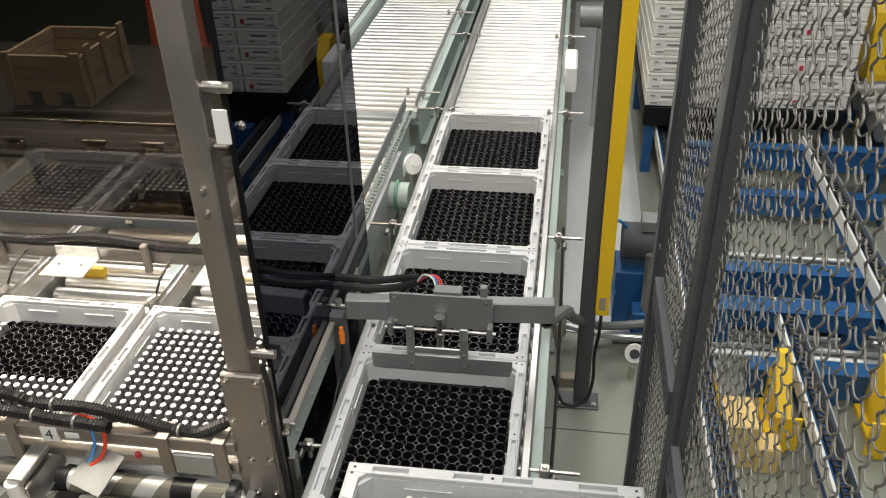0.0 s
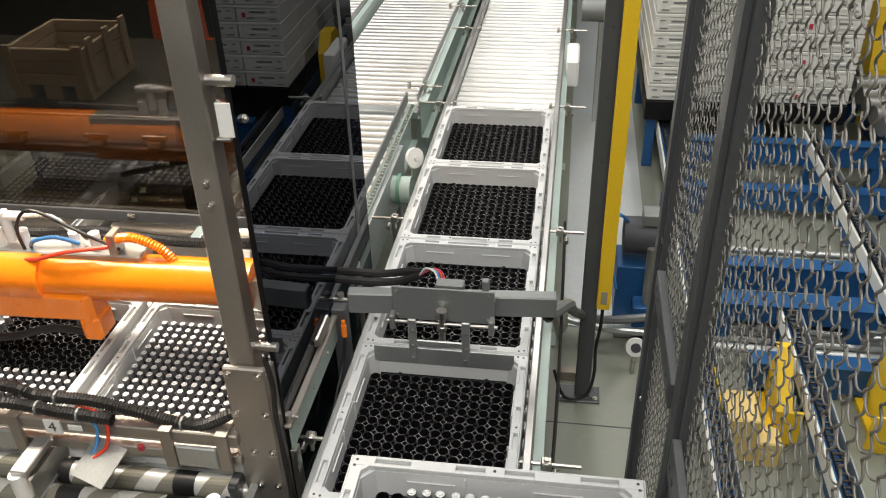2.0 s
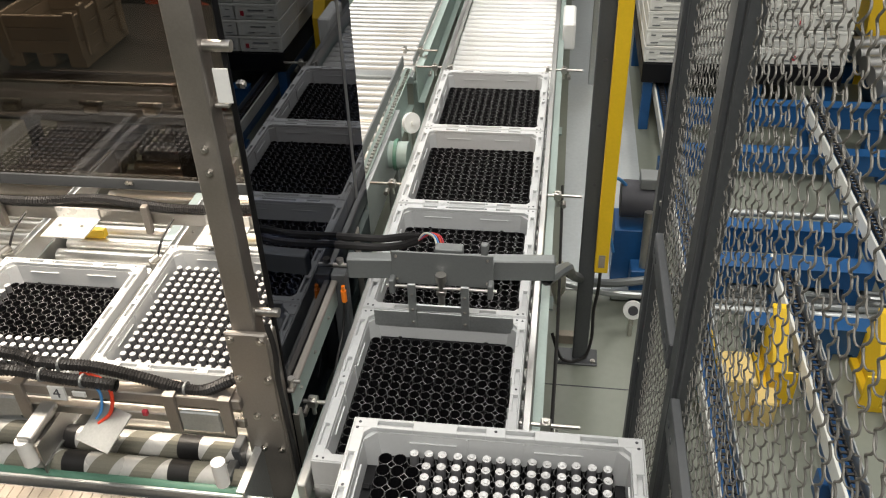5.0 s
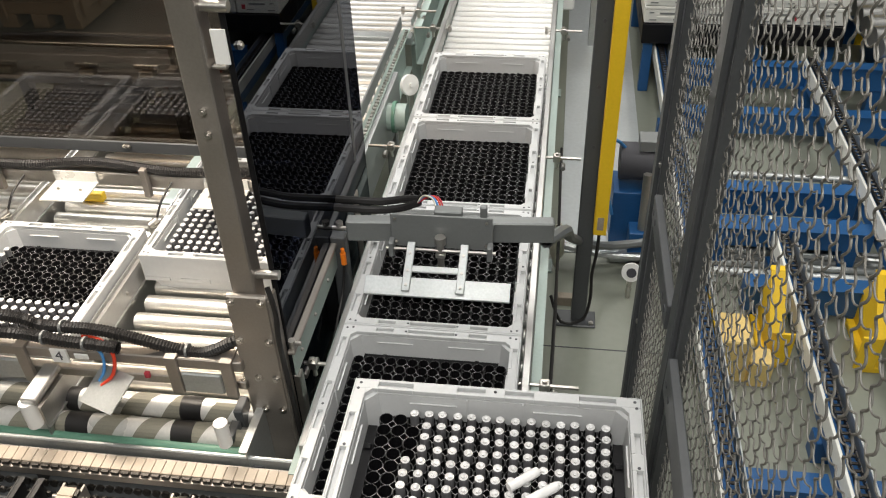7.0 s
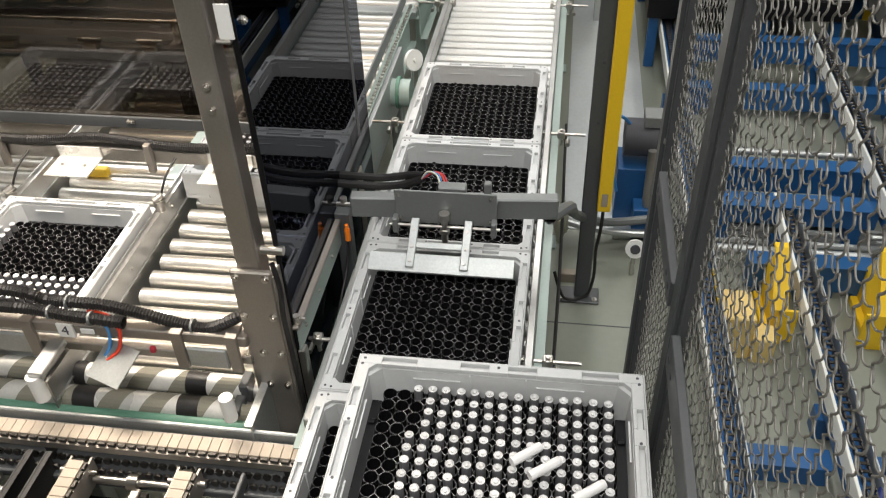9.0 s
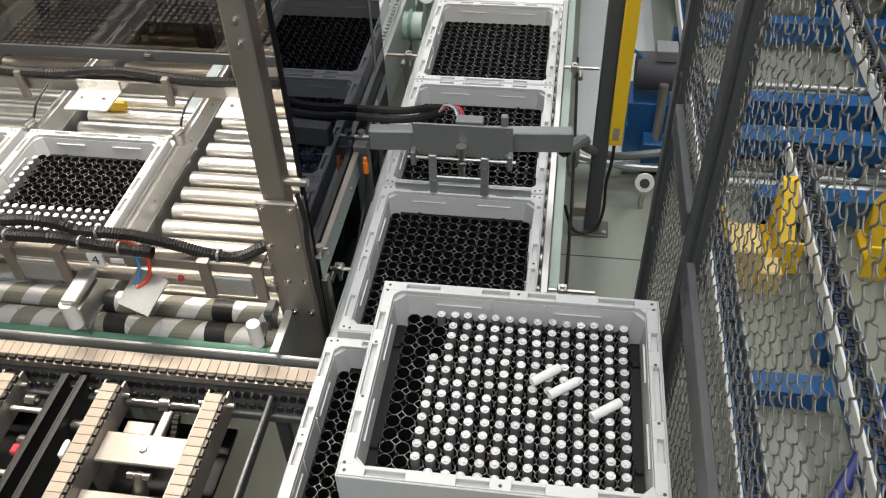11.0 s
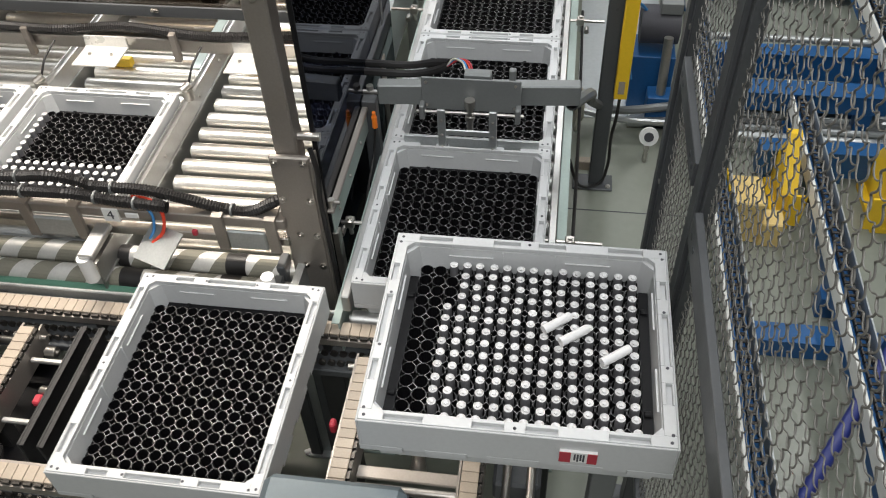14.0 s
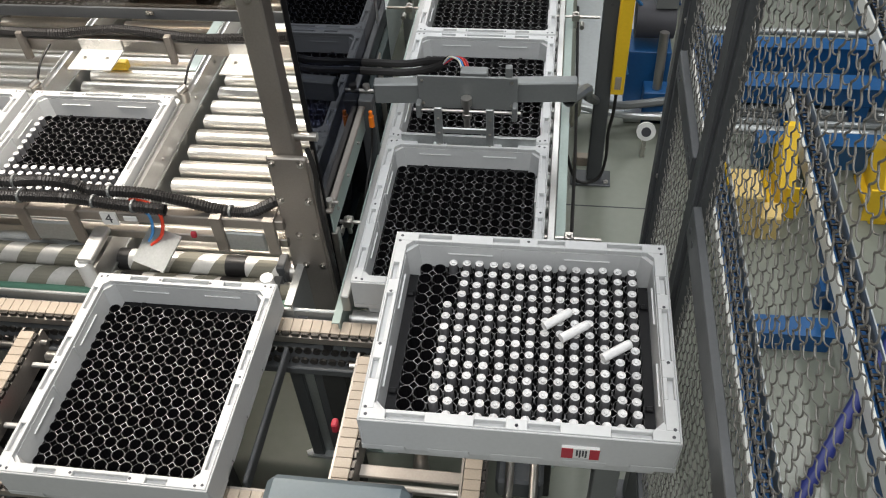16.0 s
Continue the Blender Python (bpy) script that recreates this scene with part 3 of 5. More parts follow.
block("box_top", (-0.02, 0.060, 2.035, 2.070, 1.134, 1.184), GREY_MID, housing, "grey valve block")
block("stop_pin", (0.112, 0.132, 2.035, 2.055, 1.134, 1.205), GREY_MID, housing)
for x in (-0.143, 0.143):
    block("shaft_lug", (x - 0.008, x + 0.008, 1.992, 2.0245, 1.045, 1.095), GREY_MID, gate)
pipe("pivot_shaft", (-0.16, 2.005, 1.068), (0.16, 2.005, 1.068), 0.005, STEEL, gate, "bright pivot shaft")
bm = bm_new()
rod(bm, (0.0, 2.008, 1.00), (0.0, 2.008, 1.11), 0.010, 10)
rod(bm, (0.0, 2.008, 1.09), (0.0, 2.008, 1.115), 0.016, 12)
box(bm, -0.014, 0.014, 1.996, 2.018, 1.045, 1.06, 0.002)
part("cylinder", bm, STEEL, gate, smooth=True)
for dy, dz in ((0.0, 0.0), (0.028, 0.012)):
    hose("cable_sleeve", [(-0.345, 2.15 + dy, 1.098 + dz), (-0.29, 2.135 + dy, 1.108 + dz), (-0.20, 2.13 + dy, 1.112 + dz), (-0.13, 2.125 + dy, 1.128 + dz), (-0.075, 2.115 + dy * 0.5, 1.158)], 0.012, RUBBER, gate, "black cable bundle")
for dx, m, lab in ((0, BLUE_WIRE, "thin blue cable"), (0.008, RED_WIRE, "thin red cable"), (0.015, RED, "thin dark red cable"), (-0.006, CLEAR_HOSE, "thin milky cable")):
    hose("cable", [(-0.08, 2.115, 1.156), (-0.055 + dx, 2.11, 1.185), (-0.025 + dx, 2.09, 1.190), (-0.012 + dx, 2.07, 1.17)], 0.003, m, gate, lab)
bm = bm_new()
rod(bm, (-0.305, 2.045, 0.965), (-0.305, 2.045, 1.005), 0.009, 12)
rod(bm, (-0.305, 2.045, 1.005), (-0.305, 2.045, 1.022), 0.006, 10)
part("sensor_tip", bm, ORANGE, gate, "orange lit sensor tip", smooth=True)
hose("cable", [(-0.305, 2.045, 0.97), (-0.312, 2.02, 0.88), (-0.32, 1.96, 0.82), (-0.322, 1.9, 0.78)], 0.004, RUBBER, gate)

# the swinging flap: its origin is on the pivot
flap = thing("stop_flap", "swinging pale steel flap on two arms under the sensor gate", "stop flap", at=pose(0, 2.005, 1.068))
for x in (-0.085, 0.070):
    block("arm", (x - 0.012, x + 0.012, -0.014, -0.006, -0.138, 0.018), GALV, flap, "drilled steel arm", 0.002)
    for z in (-0.12, -0.075, -0.02):
        bolt(flap, (x, -0.0142, z), "y", 0.005, 0.003)
block("cross_strip", (-0.085, 0.070, -0.012, -0.006, -0.078, -0.056), GALV, flap)
block("plate", (-0.205, 0.210, -0.005, 0.004, -0.150, -0.092), GALV, flap, "long pale steel plate", 0.001)

# ---- loading station, below the smoked window
station = thing("loading_conveyor", "short stainless roller bed with lanes for two crates", "conveyor")
for x0, x1 in ((-0.975, -0.44), (-1.51, -1.01), (-2.05, -1.545)):
    rollers(station, x0, x1, 1.50, 3.6, 0.084, 0.030, ROLLER_WARM)
for x in (-0.993, -1.528, -2.064):
    bm = bm_new()
    prism(bm, [(-0.003, 0.66), (0.003, 0.66), (0.003, 0.900), (0.012, 0.900), (0.012, 0.918), (0.009, 0.918), (0.009, 0.905), (-0.003, 0.905), (-0.003, 0.832), (-0.009, 0.832), (-0.009, 0.828), (-0.003, 0.828)], 1.44, 3.0)
    o = part("lane_divider", bm, ALU, station, "folded aluminium lane divider")
    o.matrix_basis = pose(x, 0, 0, 0, 0, 90)
    bm = bm_new()
    rod(bm, (x, 2.215, 0.905), (x, 2.215, 0.945), 0.020, 12)
    rod(bm, (x - 0.012, 2.205, 0.945), (x + 0.012, 2.225, 0.960), 0.012, 10)
    part("corner_stop", bm, STEEL, station, smooth=True)
    hose("cable", [(x, 2.225, 0.94), (x + 0.015, 2.27, 1.00), (x + 0.03, 2.34, 1.03)], 0.004, RUBBER, station)
    for y in (1.62, 1.95, 2.28, 2.5):
        bolt(station, (x + 0.003, y, 0.87), "x", 0.006, 0.004)
rail("side_rail", -0.425, 1.40, 3.6, 0.62, 0.85, GALV, station, side=-1, lip=0.02)
for x in (-2.02, -1.0, -0.45):
    for y in (1.46, 3.5):
        leg(station, x, y, 0.66, GALV)
for x in (-1.445, -0.905):
    block("yellow_stop", (x, x + 0.10, 2.50, 2.53, 0.815, 0.85), YELLOW, station, "yellow plastic stop", 0.003)
    block("yellow_stop", (x - 0.12, x - 0.04, 2.62, 2.66, 0.815, 0.86), YELLOW, station, "yellow plastic stop", 0.003)

beam = thing("cross_beam", "stainless steel beam over the roller bed with bolted plates", "beam")
block("beam", (-2.6, -0.36, 2.36, 2.40, 0.990, 1.042), STEEL, beam, bevel=0.004)
for x in (-1.318, -0.778):
    bm = bm_new()
    box(bm, x - 0.078, x + 0.078, 2.353, 2.359, 1.000, 1.046, 0.001)
    box(bm, x - 0.078, x + 0.078, 2.235, 2.3535, 1.000, 1.006, 0.001)
    p = part("sensor_plate", bm, ROLLER_PALE, beam, "folded bright steel plate")
    for dx in (-0.04, 0.04):
        bolt(p, (x + dx, 2.30, 1.006), "z", 0.006, 0.004)
for x in (-1.60, -1.06, -0.53):
    block("hanger", (x - 0.012, x + 0.012, 2.335, 2.358, 0.965, 1.075), STEEL_PAINT, beam)
for x in (-2.58, -0.372):
    block("upright", (x - 0.012, x + 0.03, 2.36, 2.42, 0, 0.989), STEEL_PAINT, beam)
conduit = thing("corrugated_conduit", "black corrugated cable conduit tied along the beam", "conduit", "corrugated conduits")
hose("sleeve", [(-2.6, 2.39, 1.065), (-1.9, 2.37, 1.068), (-1.5, 2.36, 1.062), (-1.25, 2.385, 1.068), (-0.95, 2.36, 1.060), (-0.62, 2.38, 1.066), (-0.40, 2.40, 1.075)], 0.018, RUBBER, conduit, ribs=0.003)

window = thing("machine_window", "large smoked polycarbonate machine window in a black frame", "window")
pane = block("pane", (-2.75, -0.37, 2.430, 2.438, 1.13, 2.9), SMOKED, window, "smoked polycarbonate sheet", 0)
block("bottom_rail", (-2.75, -0.37, 2.425, 2.460, 1.085, 1.13), GREY_GUN, window)
block("side_rail", (-0.372, -0.345, 2.425, 2.460, 1.085, 2.9), GREY_GUN, window)
for x in (-1.75, -1.15, -0.62):
    block("clip", (x, x + 0.03, 2.412, 2.425, 1.11, 1.122), STEEL, window)

screen = thing("side_screen", "glossy black machine side screen beside the roller line", "screen")
block("pane", (-0.352, -0.346, 1.610, 2.58, 0.70, 2.9), BLACK_GLOSS, screen, "glossy black polycarbonate sheet", 0)
block("edge_strip", (-0.356, -0.342, 1.602, 1.609, 0.70, 2.9), BLACK_PLASTIC, screen, "black rubber edge strip", 0.003)
bolt(screen, (-0.346, 1.655, 1.845), "x", 0.010, 0.006)
block("foot", (-0.36, -0.335, 1.62, 1.66, 0, 0.70), GREY_GUN, screen)
block("foot", (-0.36, -0.335, 2.38, 2.42, 0, 0.70), GREY_GUN, screen)

post = thing("machine_post", "stainless steel upright post with bolted lower bracket", "post", at=pose(0.022, 0.04, 0))
bm = bm_new()
box(bm, -0.468, -0.408, 1.530, 1.590, 1.10, 2.9, 0.004)
part("upright", bm, STEEL_PAINT, post)
bm = bm_new()
box(bm, -0.482, -0.376, 1.512, 1.529, 0.64, 1.245, 0.004)
box(bm, -0.376, -0.370, 1.512, 1.60, 0.64, 1.235, 0.002)
part("bracket", bm, STEEL_PAINT, post, "wide stainless mounting plate")
for x, z in ((-0.468, 1.228), (-0.392, 1.228), (-0.468, 1.10), (-0.392, 1.10), (-0.44, 0.97), (-0.392, 0.97), (-0.44, 0.85), (-0.392, 0.85)):
    bolt(post, (x, 1.512, z), "y", 0.010, 0.007)
for z in (1.736, 1.681):
    bolt(post, (-0.436, 1.53, z), "y", 0.008, 0.008)
block("foot", (-0.468, -0.408, 1.53, 1.59, 0, 1.099), STEEL_PAINT, post)
for z in (1.95, 1.28):
    pipe("standoff", (-0.408, 1.56, z), (-0.352, 1.56, z), 0.012, STEEL, post, "bright screen standoff")
block("marker_plate", (-0.398, -0.366, 1.553, 1.557, 1.83, 1.905), WHITE, post, "small white marker plate", 0.001)
block("marker_arm", (-0.408, -0.374, 1.55, 1.58, 1.82, 1.829), STEEL, post)
hose("cable", [(-0.362, 1.50, 1.29), (-0.350, 1.49, 1.22), (-0.360, 1.50, 1.12), (-0.362, 1.51, 1.00), (-0.358, 1.51, 0.86), (-0.36, 1.52, 0.70)], 0.007, RUBBER, post)

front = thing("front_rail", "stainless front rail with sensor brackets and a numbered tag", "rail", at=pose(0.08, 0.0, 0.083))
block("rail", (-2.4, -0.53, 1.535, 1.575, 0.915, 0.950), STEEL_PAINT, front, bevel=0.003)
block("lower_rail", (-2.4, -0.53, 1.540, 1.570, 0.845, 0.875), STEEL, front, bevel=0.003)
for x in (-1.285, -1.135, -0.717, -0.568):
    bm = bm_new()
    box(bm, x - 0.016, x + 0.016, 1.522, 1.534, 0.83, 0.958, 0.002)
    box(bm, x - 0.016, x + 0.016, 1.522, 1.585, 0.952, 0.960, 0.001)
    part("bracket", bm, STEEL_PAINT, front, "bolted steel bracket")
tag = block("number_tag", (-1.050, -1.004, 1.528, 1.534, 0.908, 0.954), WHITE, front, "white tag with a black number", 0.0005)
plain_text("4", 0.046, INK, pose(-1.0275, 1.5272, 0.932, 90, 0, 0), tag)
for x in (-1.06, -1.60):
    bm = bm_new()
    box(bm, x - 0.022, x + 0.022, 1.40, 1.53, 0.880, 0.900, 0.003)
    part("finger_arm", bm, ALU, front, "bright angled arm")
    bm = bm_new()
    rod(bm, (x - 0.01, 1.405, 0.80), (x - 0.01, 1.405, 0.885), 0.020, 12)
    part("finger_tip", bm, WHITE, front, "white plastic finger", smooth=True)
bm = bm_new()
rod(bm, (-0.555, 1.405, 0.79), (-0.555, 1.405, 0.87), 0.018, 12)
part("finger_tip", bm, WHITE, front, "white plastic finger", smooth=True)
bm = bm_new()
box(bm, -0.055, 0.055, -0.055, 0.055, -0.002, 0.002)
o = part("flag_plate", bm, GALV, front, "loose tilted sheet-metal flag")
o.matrix_basis = pose(-0.88, 1.47, 0.885, 25, 0, -20)
block("small_label", (-0.985, -0.945, 1.527, 1.533, 0.925, 0.945), WHITE, front)
block("red_tag", (-0.80, -0.785, 1.52, 1.533, 0.88, 0.90), RED, front)
for x0, x1 in ((-1.30, -1.12), (-0.70, -0.59)):
    block("valve_plate", (x0, x1, 1.526, 1.538, 0.835, 0.905), GALV, front, "grey valve mounting plate", 0.004)
hose("cable", [(-0.96, 1.555, 0.985), (-0.90, 1.54, 0.99), (-0.865, 1.52, 0.96), (-0.87, 1.50, 0.91), (-0.90, 1.48, 0.885)], 0.005, RED_WIRE, front, "red cable")
hose("cable", [(-0.95, 1.55, 0.98), (-0.905, 1.53, 0.95), (-0.90, 1.51, 0.91), (-0.91, 1.49, 0.89)], 0.004, BLUE_WIRE, front, "blue cable")
for pts, ties in (([(-2.4, 1.56, 1.10), (-1.8, 1.57, 1.115), (-1.30, 1.56, 1.105), (-1.12, 1.56, 1.118), (-1.03, 1.56, 1.108), (-0.985, 1.56, 1.092), (-0.84, 1.56, 1.090), (-0.729, 1.56, 1.068), (-0.62, 1.56, 1.040), (-0.554, 1.56, 1.036), (-0.478, 1.565, 1.075), (-0.44, 1.585, 1.09)], (-1.20, -0.93, -0.60)),
                  ([(-2.4, 1.525, 1.085), (-1.7, 1.53, 1.075), (-1.30, 1.525, 1.085), (-1.068, 1.53, 1.086), (-0.983, 1.53, 1.080), (-0.911, 1.53, 1.070), (-0.82, 1.53, 1.065), (-0.771, 1.53, 1.060)], (-1.18, -0.97, -0.86))):
    c = thing("corrugated_conduit", "black corrugated cable conduit lying along the front rail", "conduit", "corrugated conduits")
    hose("sleeve", pts, 0.017, RUBBER, c, ribs=0.003)
    for x in ties:
        a = max((p for p in pts if p[0] <= x), key=lambda p: p[0])
        b = min((p for p in pts if p[0] > x), key=lambda p: p[0])
        q = (x - a[0]) / (b[0] - a[0])
        y, z = a[1] + q * (b[1] - a[1]), a[2] + q * (b[2] - a[2])
        bm = bm_new()
        rod(bm, (x - 0.003, y, z), (x + 0.003, y, z), 0.0195, 12)
        part("cable_tie", bm, GREY_MID, c)

# taped rollers and the green tube before the rail
for y, z, ph in ((1.560, 0.815, 0.0), (1.486, 0.800, 0.06)):
    t = thing("taped_roller", "steel roller wound with olive friction tape in a spiral", "roller", "taped rollers")
    pipe("tube", (-2.4, y, z), (-0.50, y, z), 0.032, ROLLER_PALE, t, seg=20)
    bm = bm_new()
    seg, r = 20, 0.0330
    for n in range(15):
        for k in range(seg):
            a0, a1 = 2 * math.pi * k / seg, 2 * math.pi * (k + 1) / seg
            x0, x1 = -2.36 + ph + n * 0.12 + 0.12 * k / seg, -2.36 + ph + n * 0.12 + 0.12 * (k + 1) / seg
            vs = [bm.verts.new((x, y + r * math.sin(a), z + r * math.cos(a))) for x, a in ((x0, a0), (x0 + 0.062, a0), (x1 + 0.062, a1), (x1, a1))]
            bm.faces.new(vs[::-1])
    part("tape", bm, TAPE, t, "olive-grey friction tape")
    bm = bm_new()
    rod(bm, (-0.66, y, z), (-0.60, y, z), 0.0334, 20)
    part("black_band", bm, RUBBER, t, smooth=True)
    pipe("black_band", (-1.02 + ph, y, z), (-0.955 + ph, y, z), 0.0334, RUBBER, t, seg=20)
    for x in (-2.4, -0.49):
        block("bearing", (x - 0.015, x + 0.01, y - 0.03, y + 0.03, z - 0.06, z + 0.035), GREY_GUN, t)
        block("bearing_foot", (x - 0.012, x + 0.008, y - 0.02, y + 0.02, 0, z - 0.06), GREY_GUN, t)
tube = thing("frame_tube", "long green-painted frame tube in front of the rollers", "tube")
pipe("tube", (-2.5, 1.450, 0.785), (-0.45, 1.450, 0.785), 0.018, GREEN_DARK, tube)
block("end_block", (-0.50, -0.46, 1.418, 1.458, 0.0, 0.765), GREY_GUN, tube)
block("end_block", (-2.53, -2.49, 1.418, 1.458, 0.0, 0.765), GREY_GUN, tube)


# ---- cross transfer: link chains under the crates
def link_chain(name, label, axis, a0, a1, c, z, owner=None):
    """A flat plastic link chain along an axis, on a steel track."""
    t = thing(name, label, "chain", "link chains")
    bm = bm_new()
    if axis == "x":
        box(bm, -0.0131, 0.0131, -0.021, 0.021, -0.006, 0.0, 0.0012)
        box(bm, -0.0105, 0.0105, -0.021, -0.016, -0.014, -0.006)
    else:
        box(bm, -0.021, 0.021, -0.0131, 0.0131, -0.006, 0.0, 0.0012)
        box(bm, -0.021, -0.016, -0.0105, 0.0105, -0.014, -0.006)
    first = part("link", bm, BEIGE, t)
    n = int((a1 - a0) / 0.0275)
    for i in range(n):
        m = pose(a0 + 0.0275 * (i + 0.5), c, z) if axis == "x" else pose(c, a0 + 0.0275 * (i + 0.5), z)
        if i == 0:
            first.matrix_basis = m
        else:
            again(first, m, t)
    bm = bm_new()
    for s in (-1, 1):
        if axis == "x":
            box(bm, a0, a1, *sorted((c + s * 0.022, c + s * 0.034)), z - 0.036, z - 0.014)
        else:
            box(bm, *sorted((c + s * 0.024, c + s * 0.030)), a0, a1, z - 0.09, z - 0.014)
    part("track", bm, STEEL_PAINT, t)
    bm = bm_new()
    for i in range(int((a1 - a0) / 0.0275)):
        p = a0 + 0.0275 * (i + 0.5)
        if axis == "x":
            box(bm, p - 0.010, p + 0.010, c - 0.030, c - 0.0225, z - 0.013, z - 0.003)
        else:
            box(bm, c + 0.0225, c + 0.030, p - 0.010, p + 0.010, z - 0.013, z - 0.003)
    for i in range(int((a1 - a0) / 0.026)):
        p = a0 + 0.026 * (i + 0.5)
        for s in (-1, 1):
            if axis == "x":
                rod(bm, (p, c + s * 0.012 - 0.04, z - 0.085), (p, c + s * 0.020 - 0.04, z - 0.085), 0.011, 8)
            else:
                rod(bm, (c + s * 0.008, p, z - 0.055), (c + s * 0.016, p, z - 0.055), 0.011, 8)
    tagged(part("return_chain", bm, DARK_CHAIN, t, "oily steel return chain"), kind="stuff")
    return t


for y in (1.364, 0.850):
    c = link_chain("transfer_chain", "beige plastic link chain on a steel track across the machine", "x", -2.4, 0.30, y, ZB)
    block("return_rail", (-2.4, 0.30, y - 0.075, y + 0.02, ZB - 0.125, ZB - 0.098), GREY_GUN, c, "dark lower chain rail")
    for x in (-2.3, -1.0, -0.33, 0.28):
        block("foot", (x - 0.035, x + 0.035, y - 0.02, y + 0.02, 0, ZB - 0.125), DARK_WALL, c)
        block("spacer", (x - 0.012, x + 0.012, y - 0.012, y + 0.012, ZB - 0.098, ZB - 0.015), DARK_WALL, c)
rail_b = thing("guide_rail", "long galvanised guide rail behind the transfer chain", "rail")
block("rail", (-2.4, -0.30, 1.405, 1.417, 0.77, 0.822), GALV, rail_b)
for x in (-2.3, -1.3, -0.40):
    block("bracket", (x - 0.015, x + 0.015, 1.400, 1.405, 0, 0.80), GREY_GUN, rail_b)
for x in (-1.56, -1.168, -0.868, -0.573, -0.199, 0.116):
    c = link_chain("lift_chain", "short beige plastic lift chain between the transfer chains", "y", 0.905, 1.310, x, ZB - 0.018)
    block("foot", (x - 0.02, x + 0.02, 1.02, 1.06, 0, ZB - 0.108), DARK_WALL, c)
    bm = bm_new()
    rod(bm, (x - 0.012, 1.280, ZB - 0.055), (x + 0.012, 1.280, ZB - 0.055), 0.033, 18)
    rod(bm, (x - 0.05, 1.280, ZB - 0.055), (x + 0.05, 1.280, ZB - 0.055), 0.009, 10)
    part("sprocket", bm, STEEL, c, smooth=True)
deck = thing("transfer_deck", "dark steel deck with shafts under the transfer chains", "machine deck", at=pose(0, 0.042, 0))
for x0, x1 in ((-2.3, -1.20), (-0.83, -0.61), (-0.165, 0.082)):
    pipe("shaft", (x0, 1.235, 0.735), (x1, 1.235, 0.735), 0.011, STEEL, deck)
    pipe("shaft", (x0, 0.905, 0.735), (x1, 0.905, 0.735), 0.011, STEEL, deck)
for x in (-1.70, -1.42, -1.018, -0.965):
    bm = bm_new()
    box(bm, x - 0.004, x + 0.004, 0.89, 1.27, 0.60, 0.785, 0.002)
    box(bm, x + 0.004, x + 0.016, 0.89, 1.27, 0.781, 0.785)
    part("side_plate", bm, DARK_WALL, deck, "dark steel side plate")
for x0, x1 in ((-0.838, -0.602), (-0.168, 0.085)):
    block("bearing_plate", (x0, x1, 1.04, 1.13, 0.735, 0.748), STEEL_PAINT, deck, "bright bearing plate", 0.003)
    block("bearing_plate", (x0, x1, 0.93, 0.965, 0.725, 0.735), STEEL_PAINT, deck, "bright bearing plate", 0.003)
    bolt(deck, ((x0 + x1) / 2, 1.085, 0.748), "z", 0.011, 0.007)
    block("web_plate", (x0 + 0.02, x0 + 0.10, 1.13, 1.19, 0.70, 0.712), STEEL_PAINT, deck)
    block("web_arm", ((x0 + x1) / 2, (x0 + x1) / 2 + 0.025, 1.13, 1.22, 0.712, 0.735), STEEL_PAINT, deck)
    bm = bm_new()
    rod(bm, ((x0 + x1) / 2 - 0.014, 1.235, 0.735), ((x0 + x1) / 2 + 0.014, 1.235, 0.735), 0.022, 14)
    part("collar", bm, STEEL, deck, smooth=True)
    bm = bm_new()
    for i in range(9):
        rod(bm, ((x0 + x1) / 2 + 0.035, 1.20 - 0.011 * i, 0.73 - 0.007 * i), ((x0 + x1) / 2 + 0.050, 1.20 - 0.011 * i, 0.73 - 0.007 * i), 0.010, 8)
    tagged(part("drive_chain", bm, DARK_CHAIN, deck, "short oily drive chain"), kind="stuff")
    bm = bm_new()
    rod(bm, ((x0 + x1) / 2 + 0.02, 0.985, 0.70), ((x0 + x1) / 2 + 0.02, 1.01, 0.755), 0.022, 14, 0.012)
    rod(bm, ((x0 + x1) / 2 - 0.01, 1.01, 0.745), ((x0 + x1) / 2 + 0.05, 1.01, 0.745), 0.010, 10)
    part("lift_piston", bm, STEEL, deck, smooth=True)
for x, y, z in ((-1.09, 1.20, 0.745), (-1.075, 1.10, 0.70), (-1.06, 1.04, 0.69), (-0.94, 1.15, 0.72), (-1.24, 1.16, 0.74), (-1.30, 1.02, 0.72)):
    bm = bm_new()
    rod(bm, (x - 0.014, y, z), (x + 0.014, y, z), 0.016, 14)
    rod(bm, (x - 0.022, y, z), (x + 0.022, y, z), 0.006, 8)
    part("cam_roller", bm, STEEL, deck, smooth=True)
block("cross_bar", (-2.3, 0.26, 0.872, 0.882, 0.60, 0.66), GREY_GUN, deck)
block("slide_bar", (-0.432, -0.420, 0.86, 1.265, 0.745, 0.785), GREY_GUN, deck, "thin dark slide bar")
block("cross_bar", (-1.135, -1.02, 1.16, 1.175, 0.74, 0.752), ALU, deck)
block("cross_bar", (-1.135, -1.02, 0.98, 0.995, 0.72, 0.732), ALU, deck)
# added black sheet that stands in for the deep shade below the chains
block("pan", (-2.3, -0.56, 0.885, 1.27, 0.585, 0.598), BLACK_PLASTIC, deck, "black sheet added for the dark under the chains", 0)
for x in (-2.25, -1.2, -0.60, 0.24):
    block("foot", (x - 0.02, x + 0.02, 0.884, 0.924, 0, 0.584), GREY_GUN, deck)
